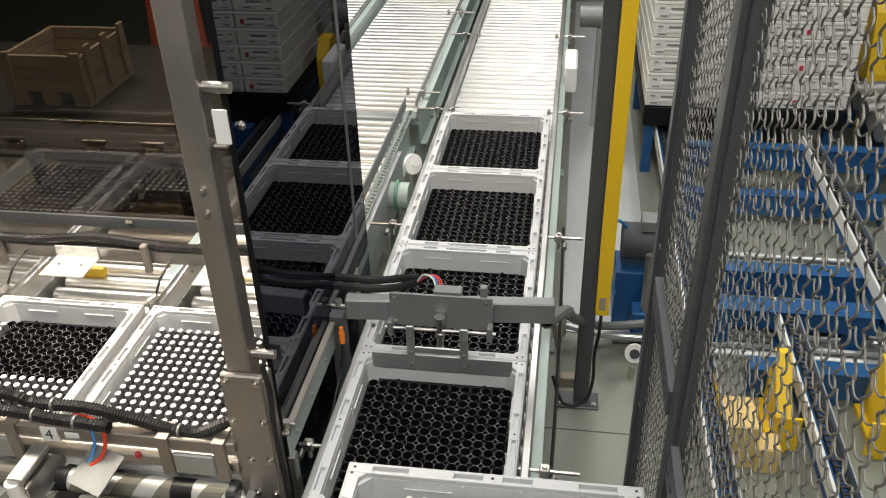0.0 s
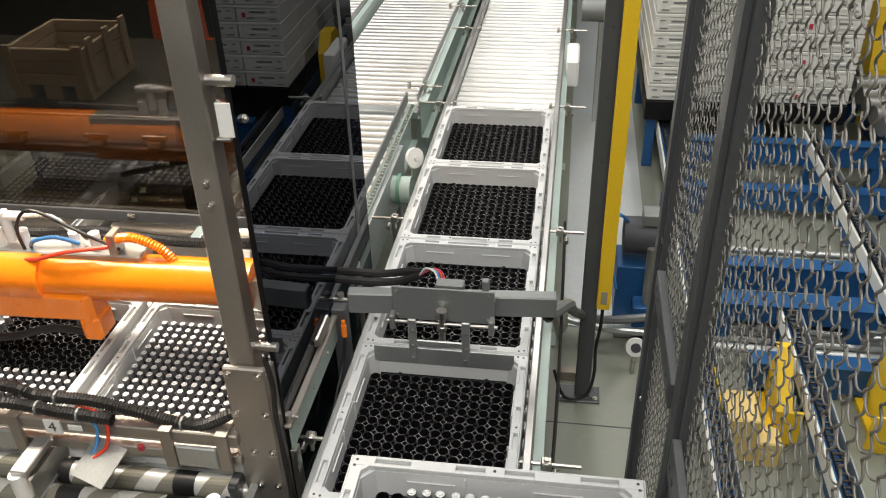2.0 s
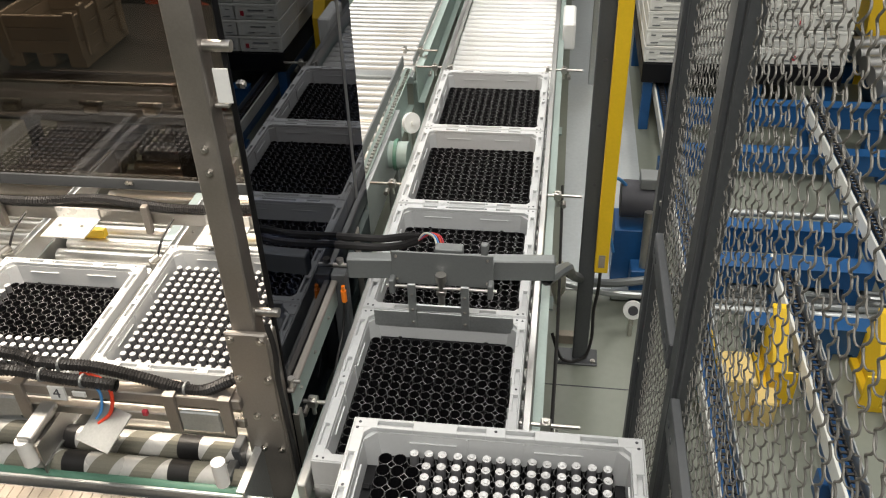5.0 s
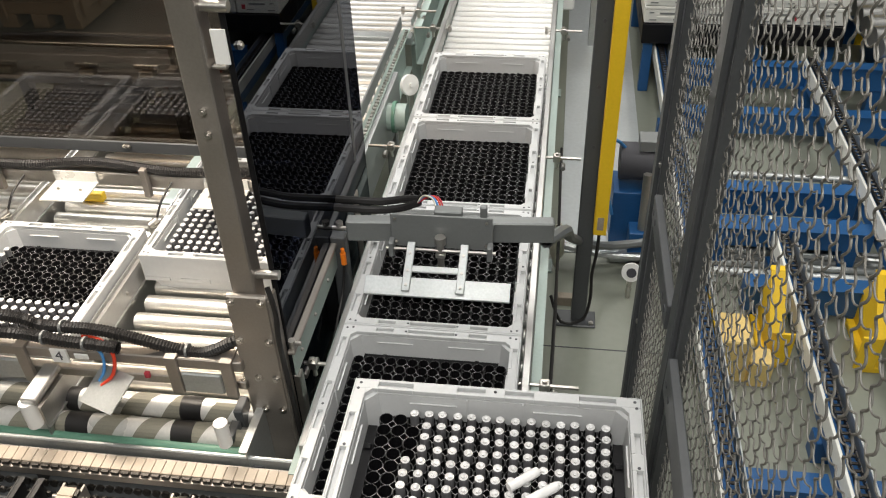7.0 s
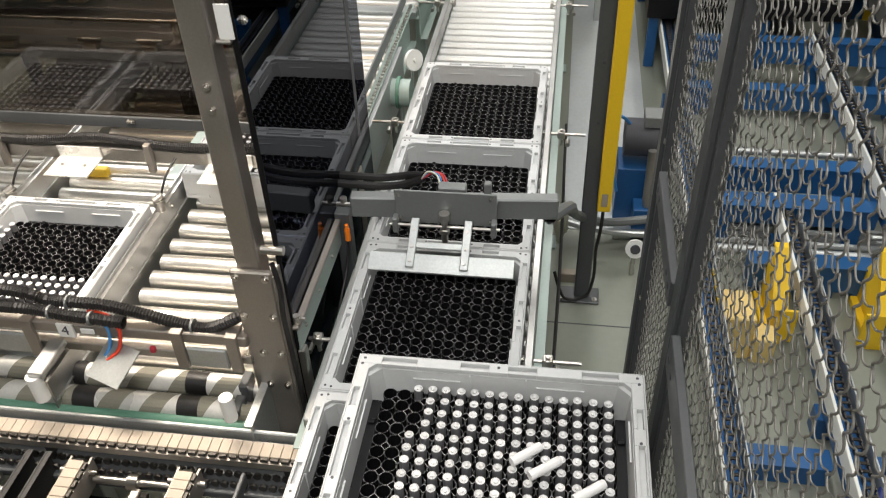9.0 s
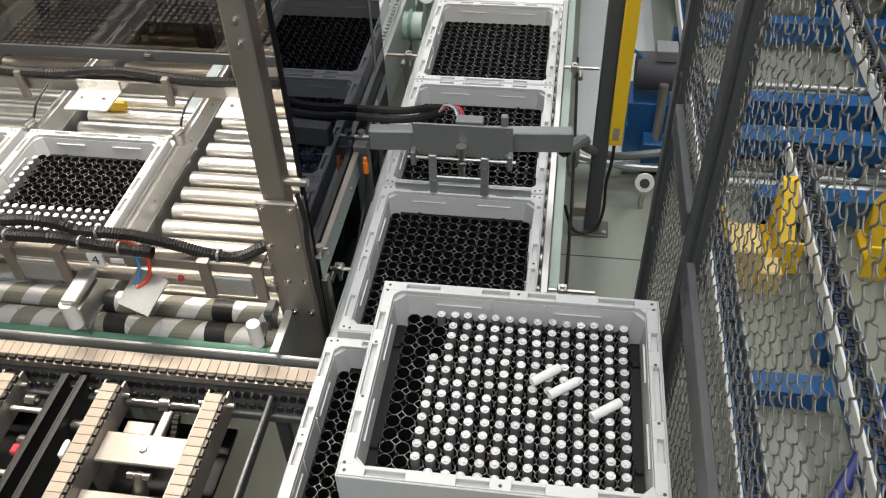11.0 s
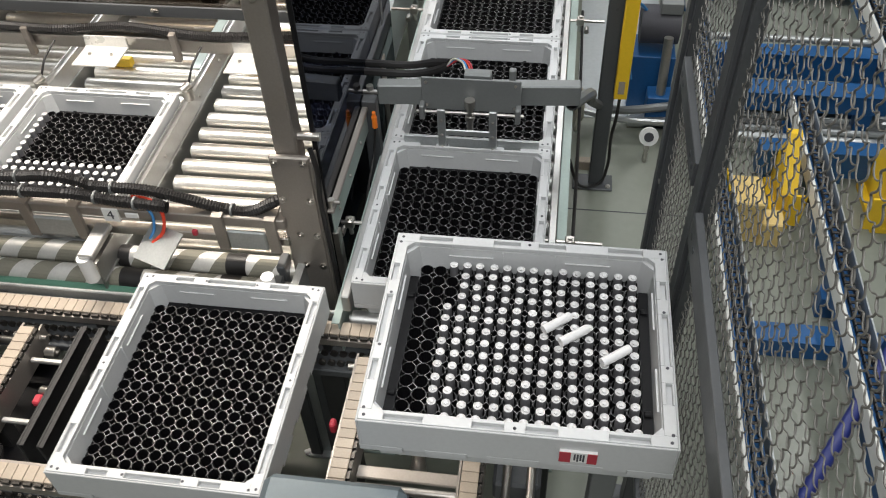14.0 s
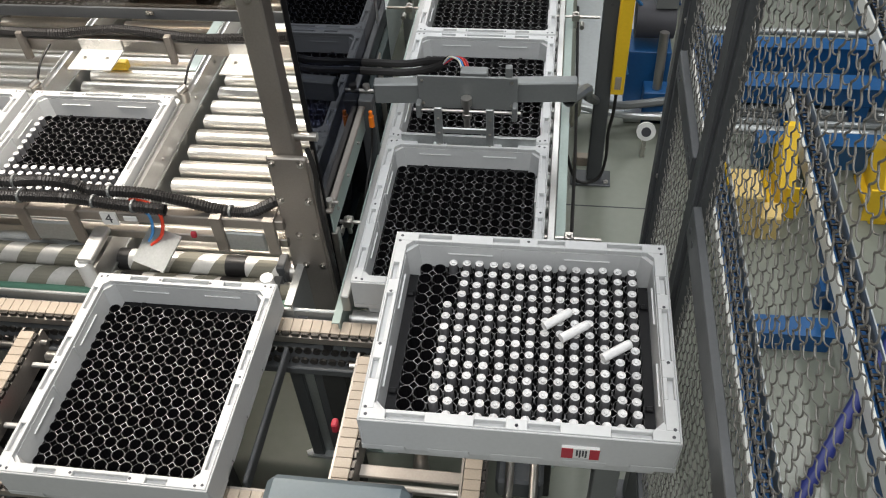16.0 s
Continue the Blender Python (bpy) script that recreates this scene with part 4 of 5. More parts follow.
block("sensor", (-0.252, -0.236, 1.03, 1.055, 0.755, 0.790), RED, deck, "red reflex sensor", 0.004)
block("sensor", (-1.09, -1.068, 1.05, 1.08, 0.70, 0.72), RED, deck, "red reflex sensor", 0.004)
block("sensor", (-0.915, -0.90, 1.02, 1.07, 0.74, 0.785), WHITE, deck, "white sensor head", 0.004)

block("cross_plate", (-0.17, 0.03, 0.80, 0.83, 0.66, 0.70), STEEL_PAINT, deck)
for x in (0.20, 0.26):
    pipe("guide_rod", (x, 0.87, 0.70), (x, 1.24, 0.70), 0.011, STEEL, deck)
block("motor_body", (0.165, 0.285, 0.98, 1.12, 0.60, 0.68), GREY_GUN, deck, "dark gear motor body", 0.008)
cab = thing("control_box", "blue-grey rounded control box near the transfer chains", "control box", at=pose(0.022, 0.02, 0))
bm = bm_new()
box(bm, -0.278, 0.004, 0.50, 0.738, 0.98, 1.138, 0.016)
part("housing", bm, GREY_BOX, cab)
block("seam", (-0.2785, 0.0045, 0.506, 0.7385, 1.093, 1.096), INK, cab)
block("column", (-0.18, -0.10, 0.58, 0.66, 0, 0.98), GREY_GUN, cab)

# stand of the near crate
stand = thing("crate_stand", "grey steel stand with two arms under the full crate", "stand")
block("post", (0.40, 0.46, 1.01, 1.07, 0.012, 1.075), GREY_MID, stand)
block("foot", (0.33, 0.53, 0.94, 1.14, 0, 0.012), GREY_MID, stand)
for y in (0.92, 1.16):
    block("arm", (-0.04, 0.46, y - 0.02, y + 0.02, 1.077, 1.105), GALV, stand, "galvanised arm")
block("cross_bar", (0.40, 0.46, 0.90, 1.18, 1.05, 1.077), GREY_MID, stand)

# ---- robot arm; its origin is at the wrist
arm = thing("handling_robot", "orange enamelled robot forearm with hoses and a cell gripper", "robot arm")
bm = bm_new()
rod(bm, (-0.62, 0, 0), (0.0, 0, 0), 0.072, 32, 0.066)
rod(bm, (-0.06, 0, 0), (0.02, 0, 0), 0.071, 32)
rod(bm, (-1.4, 0, 0), (-0.60, 0, 0), 0.084, 32)
part("forearm", bm, ORANGE, arm, smooth=True)
bm = bm_new()
box(bm, -1.0, -0.46, -0.075, 0.02, -0.12, -0.02, 0.014)
box(bm, -0.52, -0.455, -0.075, 0.02, -0.19, -0.10, 0.014)
part("elbow_cover", bm, ORANGE, arm, "orange cast elbow cover")
block("cover_label", (-0.67, -0.60, -0.050, -0.02, -0.021, -0.0185), WHITE, arm, "", 0.0005)
block("valve_tray", (-0.95, -0.30, -0.02, 0.06, 0.055, 0.085), ALU, arm, "bright valve tray", 0.004)
bm = bm_new()
for x in (-0.74, -0.66, -0.50, -0.44):
    rod(bm, (x, 0.01, 0.085), (x, 0.01, 0.14), 0.016, 12)
rod(bm, (-0.70, 0.01, 0.10), (-0.70, 0.01, 0.20), 0.014, 12)
rod(bm, (-0.75, 0.01, 0.185), (-0.64, 0.01, 0.185), 0.014, 12)
part("hose_fitting", bm, WHITE, arm, "white plastic hose fittings", smooth=True)
hose("hose", [(-0.64, 0.01, 0.185), (-0.56, 0.02, 0.18), (-0.50, 0.02, 0.12), (-0.48, 0.02, 0.09)], 0.007, CLEAR_HOSE, arm, "milky air hose")
hose("hose", [(-0.66, 0.0, 0.06), (-0.64, -0.03, 0.17), (-0.58, -0.03, 0.23), (-0.46, -0.02, 0.16), (-0.36, -0.01, 0.10)], 0.005, RUBBER, arm, "black air hose")
hose("hose", [(-0.64, 0.0, 0.09), (-0.60, -0.03, 0.13), (-0.53, -0.03, 0.145), (-0.47, -0.02, 0.12)], 0.006, BLUE_WIRE, arm, "blue air hose")
hose("hose", [(-0.68, -0.02, 0.06), (-0.60, -0.05, 0.08), (-0.50, -0.05, 0.11), (-0.38, -0.03, 0.12)], 0.006, RED_WIRE, arm, "red cable")
hose("corrugated_hose", [(-0.40, 0.0, 0.12), (-0.32, 0.0, 0.135), (-0.24, 0.0, 0.10), (-0.20, 0.0, 0.04)], 0.015, ORANGE, arm, "orange corrugated hose", ribs=0.003)
block("hose_clamp", (-0.39, -0.365, -0.02, 0.03, 0.085, 0.15), STEEL, arm, "bright hose clamp")
bm = bm_new()
rod(bm, (0.05, -0.045, -0.01), (0.05, 0.045, -0.01), 0.052, 24)
rod(bm, (0.02, 0, 0), (0.05, 0, -0.01), 0.045, 20)
part("wrist", bm, STEEL, arm, "metal wrist joint", smooth=True)
bm = bm_new()
g = pose(0.06, 0, -0.05, 0, -28, 0)
box(bm, -0.035, 0.035, -0.05, 0.05, -0.14, 0.0, 0.006, g)
box(bm, -0.075, 0.075, -0.06, 0.06, -0.165, -0.14, 0.004, g)
part("gripper", bm, STEEL, arm, "bright steel gripper plate")
block("yellow_tag", (-0.03, 0.0, -0.062, -0.05, -0.11, -0.08), YELLOW, arm, "small yellow tag")
hose("hose", [(-0.52, -0.05, -0.17), (-0.62, -0.07, -0.15), (-0.74, -0.08, -0.18), (-0.95, -0.06, -0.22)], 0.012, RUBBER, arm, "black cable bundle")

# ---- behind the smoked window
cell = thing("wooden_transport_box", "raw pine transport box on a wooden pallet", "wooden box")
BX0, BX1, BY0, BY1, BZ = -2.17, -1.79, 3.40, 3.82, 1.165
for i in range(3):
    z0, z1 = BZ + 0.058 * i, BZ + 0.058 * i + 0.055
    for y in (BY0, BY1 - 0.018):
        block("plank", (BX0, BX1, y, y + 0.018, z0, z1), WOOD, cell, "", 0.003)
    for x in (BX0, BX1 - 0.018):
        block("plank", (x, x + 0.018, BY0 + 0.0185, BY1 - 0.0185, z0, z1), WOOD, cell, "", 0.003)
for x in (BX0 - 0.003, BX1 - 0.045):
    block("batten", (x, x + 0.048, BY0 - 0.016, BY0 - 0.0005, BZ - 0.02, BZ + 0.19), WOOD, cell, "", 0.003)
for y in (BY0 + 0.03, BY0 + 0.18, BY1 - 0.08):
    block("batten", (BX1 + 0.0005, BX1 + 0.016, y, y + 0.05, BZ - 0.02, BZ + 0.21), WOOD, cell, "", 0.003)
block("bottom_board", (BX0 + 0.0185, BX1 - 0.0185, BY0 + 0.0185, BY1 - 0.0185, BZ, BZ + 0.012), WOOD, cell)
for x in (BX0, BX0 + 0.15, BX1 - 0.08):
    block("pallet_block", (x, x + 0.08, BY0, BY1, BZ - 0.065, BZ - 0.0005), WOOD, cell, "", 0.003)
tbl = thing("machine_table", "dark steel machine table behind the smoked window", "table")
block("top", (-2.8, -1.16, 2.95, 4.25, 1.065, 1.099), DARK_WALL, tbl)
for x in (-2.75, -1.2):
    for y in (3.0, 4.2):
        block("leg", (x - 0.03, x + 0.03, y - 0.03, y + 0.03, 0, 1.065), DARK_WALL, tbl)
for x in (-2.2, -1.9, -1.55, -1.3):
    bm = bm_new()
    box(bm, x - 0.03, x + 0.03, 2.955, 3.0, 1.10, 1.13, 0.004)
    rod(bm, (x - 0.05, 2.975, 1.14), (x + 0.05, 2.975, 1.14), 0.009, 8)
    part("fixture", bm, STEEL, tbl, "small clamping fixture")
pipe("rod", (-2.75, 3.05, 1.19), (-1.2, 3.05, 1.19), 0.007, STEEL, tbl)
for x in (-2.7, -1.22):
    block("rod_stand", (x - 0.01, x + 0.01, 3.04, 3.06, 1.10, 1.20), STEEL, tbl)
robot = thing("robot", "red-orange robot body standing behind the smoked window", "robot")
bm = bm_new()
rod(bm, (-1.96, 4.7, 0), (-1.96, 4.7, 0.9), 0.20, 28)
rod(bm, (-1.96, 4.7, 0.9), (-1.96, 4.7, 1.5), 0.16, 28, 0.13)
part("base", bm, RED_ORANGE, robot, smooth=True)
bm = bm_new()
rod(bm, (-1.96, 4.58, 1.5), (-1.96, 4.86, 1.5), 0.15, 24)
box(bm, -2.04, -1.88, 4.64, 4.78, 1.5, 2.3, 0.03)
part("upper_arm", bm, RED_ORANGE, robot, smooth=True)
back = thing("machine_cabinet", "dark machine cabinet closing the robot cell", "cabinet")
block("back_panel", (-6.0, -1.75, 6.4, 6.46, 0, 3.2), DARK_WALL, back)
block("side_panel", (-6.06, -6.0, 0.8, 6.46, 0, 3.2), DARK_WALL, back)
block("roof_panel", (-6.06, -1.75, 2.47, 6.46, 3.2, 3.25), DARK_WALL, back)

# ---- light-curtain pole beside the line
pole = thing("light_curtain_post", "dark grey steel post carrying a yellow light-curtain bar", "post")
bm = bm_new()
box(bm, 0.424, 0.488, 2.915, 2.975, 0.012, 2.9, 0.004)
part("upright", bm, GREY_GUN, pole)
block("foot_plate", (0.354, 0.532, 2.882, 2.985, 0, 0.012), GREY_GUN, pole)
for x in (0.375, 0.512):
    bolt(pole, (x, 2.90, 0.012), "z", 0.012, 0.008)
for z in (0.9, 1.15, 1.4, 1.65, 1.9):
    pipe("bolt_hole", (0.456, 2.9152, z), (0.456, 2.9135, z), 0.007, INK, pole, seg=8)
block("light_curtain", (0.481, 0.533, 2.850, 2.895, 0.532, 2.6), YELLOW, pole, "long yellow light-curtain bar", 0.003)
block("curtain_back", (0.479, 0.535, 2.895, 2.914, 0.522, 2.61), INK, pole)
block("curtain_label", (0.494, 0.519, 2.8475, 2.850, 0.56, 0.62), WOOD, pole, "", 0.0005)
hose("cable", [(0.507, 2.875, 0.53), (0.505, 2.88, 0.42), (0.495, 2.89, 0.30), (0.498, 2.89, 0.16), (0.47, 2.87, 0.06), (0.38, 2.86, 0.05), (0.33, 2.90, 0.16)], 0.007, RUBBER, pole, "black cable")
bm = bm_new()
sheet = thing("floor_sheet", "pale steel sheet lying on the floor along the line", "floor sheet", kind="structure")
block("plate", (0.36, 0.80, 3.42, 9.0, 0.0, 0.006), SHEET, sheet, bevel=0)
block("kerb", (0.60, 0.81, 3.36, 3.40, 0.0, 0.06), GALV, sheet, bevel=0.004)

joint = tagged(block("floor_joint", (0.30, 1.0, 2.752, 2.757, 0.0, 0.0015), INK, None, "thin dark joint in the floor coating", 0), "thin dark joint line in the floor coating", "floor joint", kind="structure")
# small folded bag beside the conveyor's foot
sack = thing("plastic_bag", "crumpled translucent plastic bag hanging beside the conveyor", "bag")
bm = bm_new()
bmesh.ops.create_icosphere(bm, subdivisions=3, radius=1.0)
for v in bm.verts:
    n = noise.noise(v.co * 2.3) * 0.35 + noise.noise(v.co * 6.0) * 0.15
    v.co = Vector((0.345 + v.co.x * 0.028 * (1 + n), 2.95 + v.co.y * 0.05 * (1 + n), 0.40 + v.co.z * 0.10 * (1 + n)))
part("sack", bm, CLEAR_HOSE, sack, smooth=True)
pipe("hook", (0.30, 2.95, 0.50), (0.345, 2.95, 0.48), 0.004, STEEL, sack)
# hoses on the floor behind the pole
fl = thing("floor_hose", "bundle of grey hoses across the floor", "hose")
for k in range(4):
    hose("hose", [(0.34, 3.34 - 0.03 * k, 0.12 + 0.02 * k), (0.55, 3.36 - 0.04 * k, 0.05 + 0.03 * k), (0.80, 3.40 - 0.04 * k, 0.04 + 0.02 * k), (1.0, 3.5 - 0.05 * k, 0.05), (2.2, 3.45 - 0.06 * k, 0.04 + 0.02 * k)], 0.016, GALV if k % 2 else GREY_MID, fl)
hose("hose", [(0.30, 2.10, 1.05), (0.36, 2.30, 0.95), (0.40, 2.8, 0.55), (0.55, 3.2, 0.22), (0.8, 3.35, 0.15)], 0.020, GREY_MID, fl, "grey cable hose")
reel = thing("reflector_disc", "round white reflector disc on a short bracket", "reflector")
bm = bm_new()
rod(bm, (0.680, 3.10, 0.160), (0.680, 3.085, 0.165), 0.043, 28)
part("disc", bm, WHITE, reel, smooth=True)
bm = bm_new()
rod(bm, (0.680, 3.086, 0.165), (0.680, 3.078, 0.167), 0.022, 16)
part("hub", bm, INK, reel, smooth=True)
block("bracket", (0.670, 0.690, 3.10, 3.14, 0, 0.16), STEEL, reel)
bag = thing("wooden_wedge", "small wooden wedge beside the conveyor", "wood block")
block("block", (0.36, 0.46, 3.02, 3.06, 0.0, 0.05), WOOD, bag)


# ---- mesh fence
def crimped(bm, n, along, r):
    """A crimped wire along z (along = 'z') or y, from 0 to n waves of 30 mm."""
    seg, last, per = 6, None, 8
    for i in range(n * per + 1):
        a = 2 * math.pi * i / per
        side, slope = 0.0046 * math.sin(a), 0.0046 * 2 * math.pi / 0.030 * math.cos(a)
        h = 0.030 * i / per
        o = 0.0014 * math.cos(a)
        c = Vector((o, side, h)) if along == "z" else Vector((-o, h, side))
        d = Vector((0, slope, 1)).normalized() if along == "z" else Vector((0, 1, slope)).normalized()
        u = Vector((1, 0, 0))
        v = d.cross(u)
        ring = [bm.verts.new(c + r * (math.cos(2 * math.pi * k / seg) * u + math.sin(2 * math.pi * k / seg) * v)) for k in range(seg)]
        if last:
            for k in range(seg):
                bm.faces.new((last[k], last[(k + 1) % seg], ring[(k + 1) % seg], ring[k]))
        last = ring
    bmesh.ops.recalc_face_normals(bm, faces=bm.faces)


FX = 0.580
fence = thing("mesh_fence", "gunmetal steel safety fence with crimped wire mesh", "fence")
WZ0, WZ1 = 0.30, 2.58


def mesh_panel(y0, y1):
    panel = thing("mesh_panel", "", "")
    for key in ("label", "category"):
        if key in panel:
            del panel[key]
    panel.parent = fence
    bm = bm_new()
    crimped(bm, 76, "z", 0.0015)
    v = part("wire", bm, WIRE, panel, smooth=True)
    n = int((y1 - y0) / 0.034)
    v.matrix_basis = pose(FX, y0 + 0.02, WZ0)
    for i in range(1, n):
        again(v, pose(FX, y0 + 0.02 + 0.034 * i, WZ0 + (0.015 if i % 2 else 0)), panel)
    bm = bm_new()
    crimped(bm, max(1, round((y1 - y0) / 0.030)), "y", 0.0011)
    h = part("wire", bm, WIRE, panel, smooth=True)
    h.matrix_basis = pose(FX, y0, WZ0 + 0.02)
    for i in range(1, 64):
        again(h, pose(FX, y0 + (0.006 if i % 2 else 0), WZ0 + 0.02 + 0.0355 * i), panel)


mesh_panel(0.22, 1.315)
mesh_panel(1.41, 1.88)
for y0, y1, x1 in ((1.335, 1.395, 0.598), (1.895, 1.945, 0.586)):
    bm = bm_new()
    box(bm, 0.556, x1, y0, y1, 0.012, 2.7, 0.003)
    box(bm, 0.52, 0.64, y0 - 0.03, y1 + 0.03, 0, 0.012)
    part("post", bm, GREY_GUN, fence)
for y in (1.408, 1.882, 0.205, 1.322):
    bm = bm_new()
    box(bm, FX - 0.014, FX + 0.014, y - 0.012, y + 0.012, 0.26, 2.66, 0.002)
    part("panel_frame", bm, GREY_GUN, fence)
for y0, y1 in ((0.22, 1.309), (1.421, 1.869)):
    for z in (0.27, 2.62):
        block("panel_frame", (FX - 0.014, FX + 0.014, y0, y1, z, z + 0.03), GREY_GUN, fence)
for x, y, z in ((0.576, 1.335, 1.43), (0.576, 1.335, 0.85), (0.571, 1.895, 1.46), (0.571, 1.895, 0.95)):
    bolt(fence, (x, y, z), "y", 0.010, 0.008)
for y0, y1, z0, z1 in ((0.22, 1.30, 1.305, 1.390), (1.40, 1.80, 1.37, 1.435)):
    block("mid_rail", (FX - 0.030, FX - 0.012, y0, y1, z0, z1), GREY_GUN, fence, "dark grey drilled joining rail", 0.002)
    for y in (y1 - 0.03, y1 - 0.07, y0 + 0.03, y0 + 0.07):
        pipe("bolt_hole", (FX - 0.0301, y, (z0 + z1) / 2), (FX - 0.0312, y, (z0 + z1) / 2), 0.008, INK, fence, seg=10)


# ---- pallet conveyors beyond the fence
def chain_lane(x, y0, y1, z, label):
    t = thing("pallet_conveyor", label, "pallet conveyor", "pallet conveyors")
    block("beam", (x - 0.03, x + 0.03, y0, y1, z - 0.14, z - 0.02), BLUE, t, bevel=0.004)
    block("guard", (x - 0.047, x - 0.035, y0, y1, z - 0.06, z + 0.012), CREAM, t, "pale plastic chain guard", 0.002)
    block("guard", (x + 0.040, x + 0.046, y0, y1, z - 0.06, z + 0.010), GALV, t, bevel=0.001)
    bm = bm_new()
    for i in range(int((y1 - y0) / 0.032)):
        y = y0 + 0.032 * (i + 0.5)
        for s in (-1, 1):
            box(bm, x + s * 0.014 - 0.003, x + s * 0.014 + 0.003, y - 0.013, y + 0.013, z - 0.012, z + 0.006)
        rod(bm, (x - 0.017, y, z - 0.003), (x + 0.017, y, z - 0.003), 0.006, 6)
    tagged(part("chain", bm, DARK_CHAIN, t, "steel double chain"), kind="stuff")
    for y in (y0 + 0.15, (y0 + y1) / 2, y1 - 0.15):
        block("foot", (x - 0.05, x + 0.05, y - 0.04, y + 0.04, 0, z - 0.14), BLUE, t)
    return t


chain_lane(1.357, 1.1, 3.45, 0.25, "blue pallet chain conveyor with pale guard strip")
chain_lane(1.79, 2.6, 5.05, 0.34, "blue pallet chain conveyor with pale guard strip, rear lane")
chain_lane(0.935, 1.0, 8.0, 0.30, "narrow pallet chain conveyor beside the floor sheet")
chain_lane(2.30, 2.0, 6.2, 0.34, "blue pallet chain conveyor with pale guard strip, rear lane")
cross = "blue cross beams"
for x0, x1, y, z0, z1 in ((1.0, 1.32, 2.06, 0.0, 0.10), (1.42, 2.6, 2.05, 0.0, 0.10), (1.16, 1.32, 3.06, 0.04, 0.18), (1.42, 1.74, 3.06, 0.04, 0.18), (1.0, 1.75, 3.37, 0.16, 0.26), (1.0, 1.75, 3.48, 0.10, 0.20), (1.0, 1.75, 3.66, 0.14, 0.28), (1.0, 2.26, 4.95, 0.18, 0.32), (1.0, 2.26, 4.62, 0.05, 0.18), (1.9, 2.6, 3.3, 0.1, 0.22)):
    b = thing("cross_beam", "blue-painted steel cross beam of the pallet conveyor", "beam", cross)
    block("beam", (x0, x1, y - 0.035, y + 0.035, z0, z1), BLUE, b, bevel=0.004)
    bm = bm_new()
    box(bm, x0, x1, y - 0.045, y + 0.045, z1, z1 + 0.006)
    part("flange", bm, BLUE, b)
    if z0 > 0:
        block("foot", (x0 + 0.05, x0 + 0.12, y - 0.03, y + 0.03, 0, z0), BLUE, b)
        block("foot", (x1 - 0.12, x1 - 0.05, y - 0.03, y + 0.03, 0, z0), BLUE, b)
pp = thing("air_pipe", "pale steel pipe running low across the conveyors", "pipe")
pipe("pipe", (0.98, 3.22, 0.10), (2.6, 3.20, 0.10), 0.022, GALV, pp)
for x in (1.05, 2.4):
    block("clip", (x, x + 0.03, 3.17, 3.25, 0, 0.078), GALV, pp)
pipe("pipe", (0.98, 3.80, 0.26), (2.6, 3.78, 0.26), 0.018, GALV, pp)
block("pipe_foot", (1.2, 1.23, 3.77, 3.81, 0, 0.245), GALV, pp)


def yellow_guide(x, y, s, label):
    t = thing("guide_bracket", label, "guide bracket", "yellow guides")
    bm = bm_new()
    prism(bm, [(y - 0.14, 0.03), (y + 0.16, 0.03), (y + 0.16, 0.19), (y + 0.05, 0.38), (y + 0.02, 0.38), (y - 0.14, 0.20)], x, x + 0.012)
    part("web", bm, YELLOW, t)
    bm = bm_new()
    box(bm, *sorted((x, x + s * 0.075)), y - 0.152, y - 0.140, 0.03, 0.20, 0.002)
    a = Vector((y - 0.14, 0.20, 0))
    prism(bm, [(y - 0.15, 0.20), (y + 0.018, 0.39), (y + 0.05, 0.39), (y + 0.05, 0.38), (y + 0.022, 0.375), (y - 0.14, 0.19)], x - 0.03, x + 0.03)
    part("flange", bm, YELLOW, t)
    block("foot", (x - 0.03, x + 0.04, y - 0.14, y + 0.16, 0, 0.03), YELLOW, t)


yellow_guide(1.232, 2.86, 1, "yellow welded pallet guide bracket on the floor")
yellow_guide(1.640, 2.87, -1, "yellow welded pallet guide bracket beside the rear lane")
blk = thing("wood_block", "stepped yellow wooden buffer block on the floor", "wood block")
block("tall_block", (0.99, 1.13, 2.62, 2.80, 0, 0.22), YELLOW_WOOD, blk, bevel=0.006)
block("low_block", (1.13, 1.22, 2.60, 2.70, 0, 0.13), YELLOW_WOOD, blk, bevel=0.006)
strip = thing("guide_strip", "narrow yellow guide strip standing on the floor", "guide strip")
block("strip", (0.970, 0.983, 2.62, 2.86, 0, 0.28), YELLOW, strip)
rodn = thing("brace_rod", "navy-blue slanting brace rod", "brace")
pipe("rod", (1.04, 1.28, 0.03), (1.50, 1.99, 0.27), 0.024, NAVY, rodn)
block("foot", (1.47, 1.55, 1.96, 2.02, 0, 0.25), BLUE, rodn)
mot = thing("drive_motor", "dark electric motor on a blue base beside the pallet lane", "motor")
pipe("housing", (0.62, 3.62, 0.42), (0.80, 3.62, 0.42), 0.09, INK, mot, seg=24)
block("base", (0.60, 0.80, 3.52, 3.72, 0, 0.30), BLUE, mot)
hose("cable", [(0.64, 3.60, 0.50), (0.58, 3.55, 0.56), (0.56, 3.50, 0.40), (0.60, 3.48, 0.20)], 0.008, BLUE_WIRE, mot, "blue cable")
block("terminal_box", (0.70, 0.80, 3.56, 3.66, 0.505, 0.56), GREY_MID, mot)
cyl2 = thing("air_cylinder", "steel air cylinder with hose beside the motor", "air cylinder")
pipe("barrel", (0.74, 3.40, 0.18), (0.74, 3.44, 0.46), 0.022, STEEL, cyl2)
block("base", (0.68, 0.80, 3.36, 3.46, 0, 0.18), BLUE, cyl2)
am = thing("gear_motor", "grey geared motor beside the far roller line", "motor")
pipe("housing", (0.38, 5.9, 0.80), (0.66, 5.9, 0.80), 0.075, GREY_MID, am, seg=22)
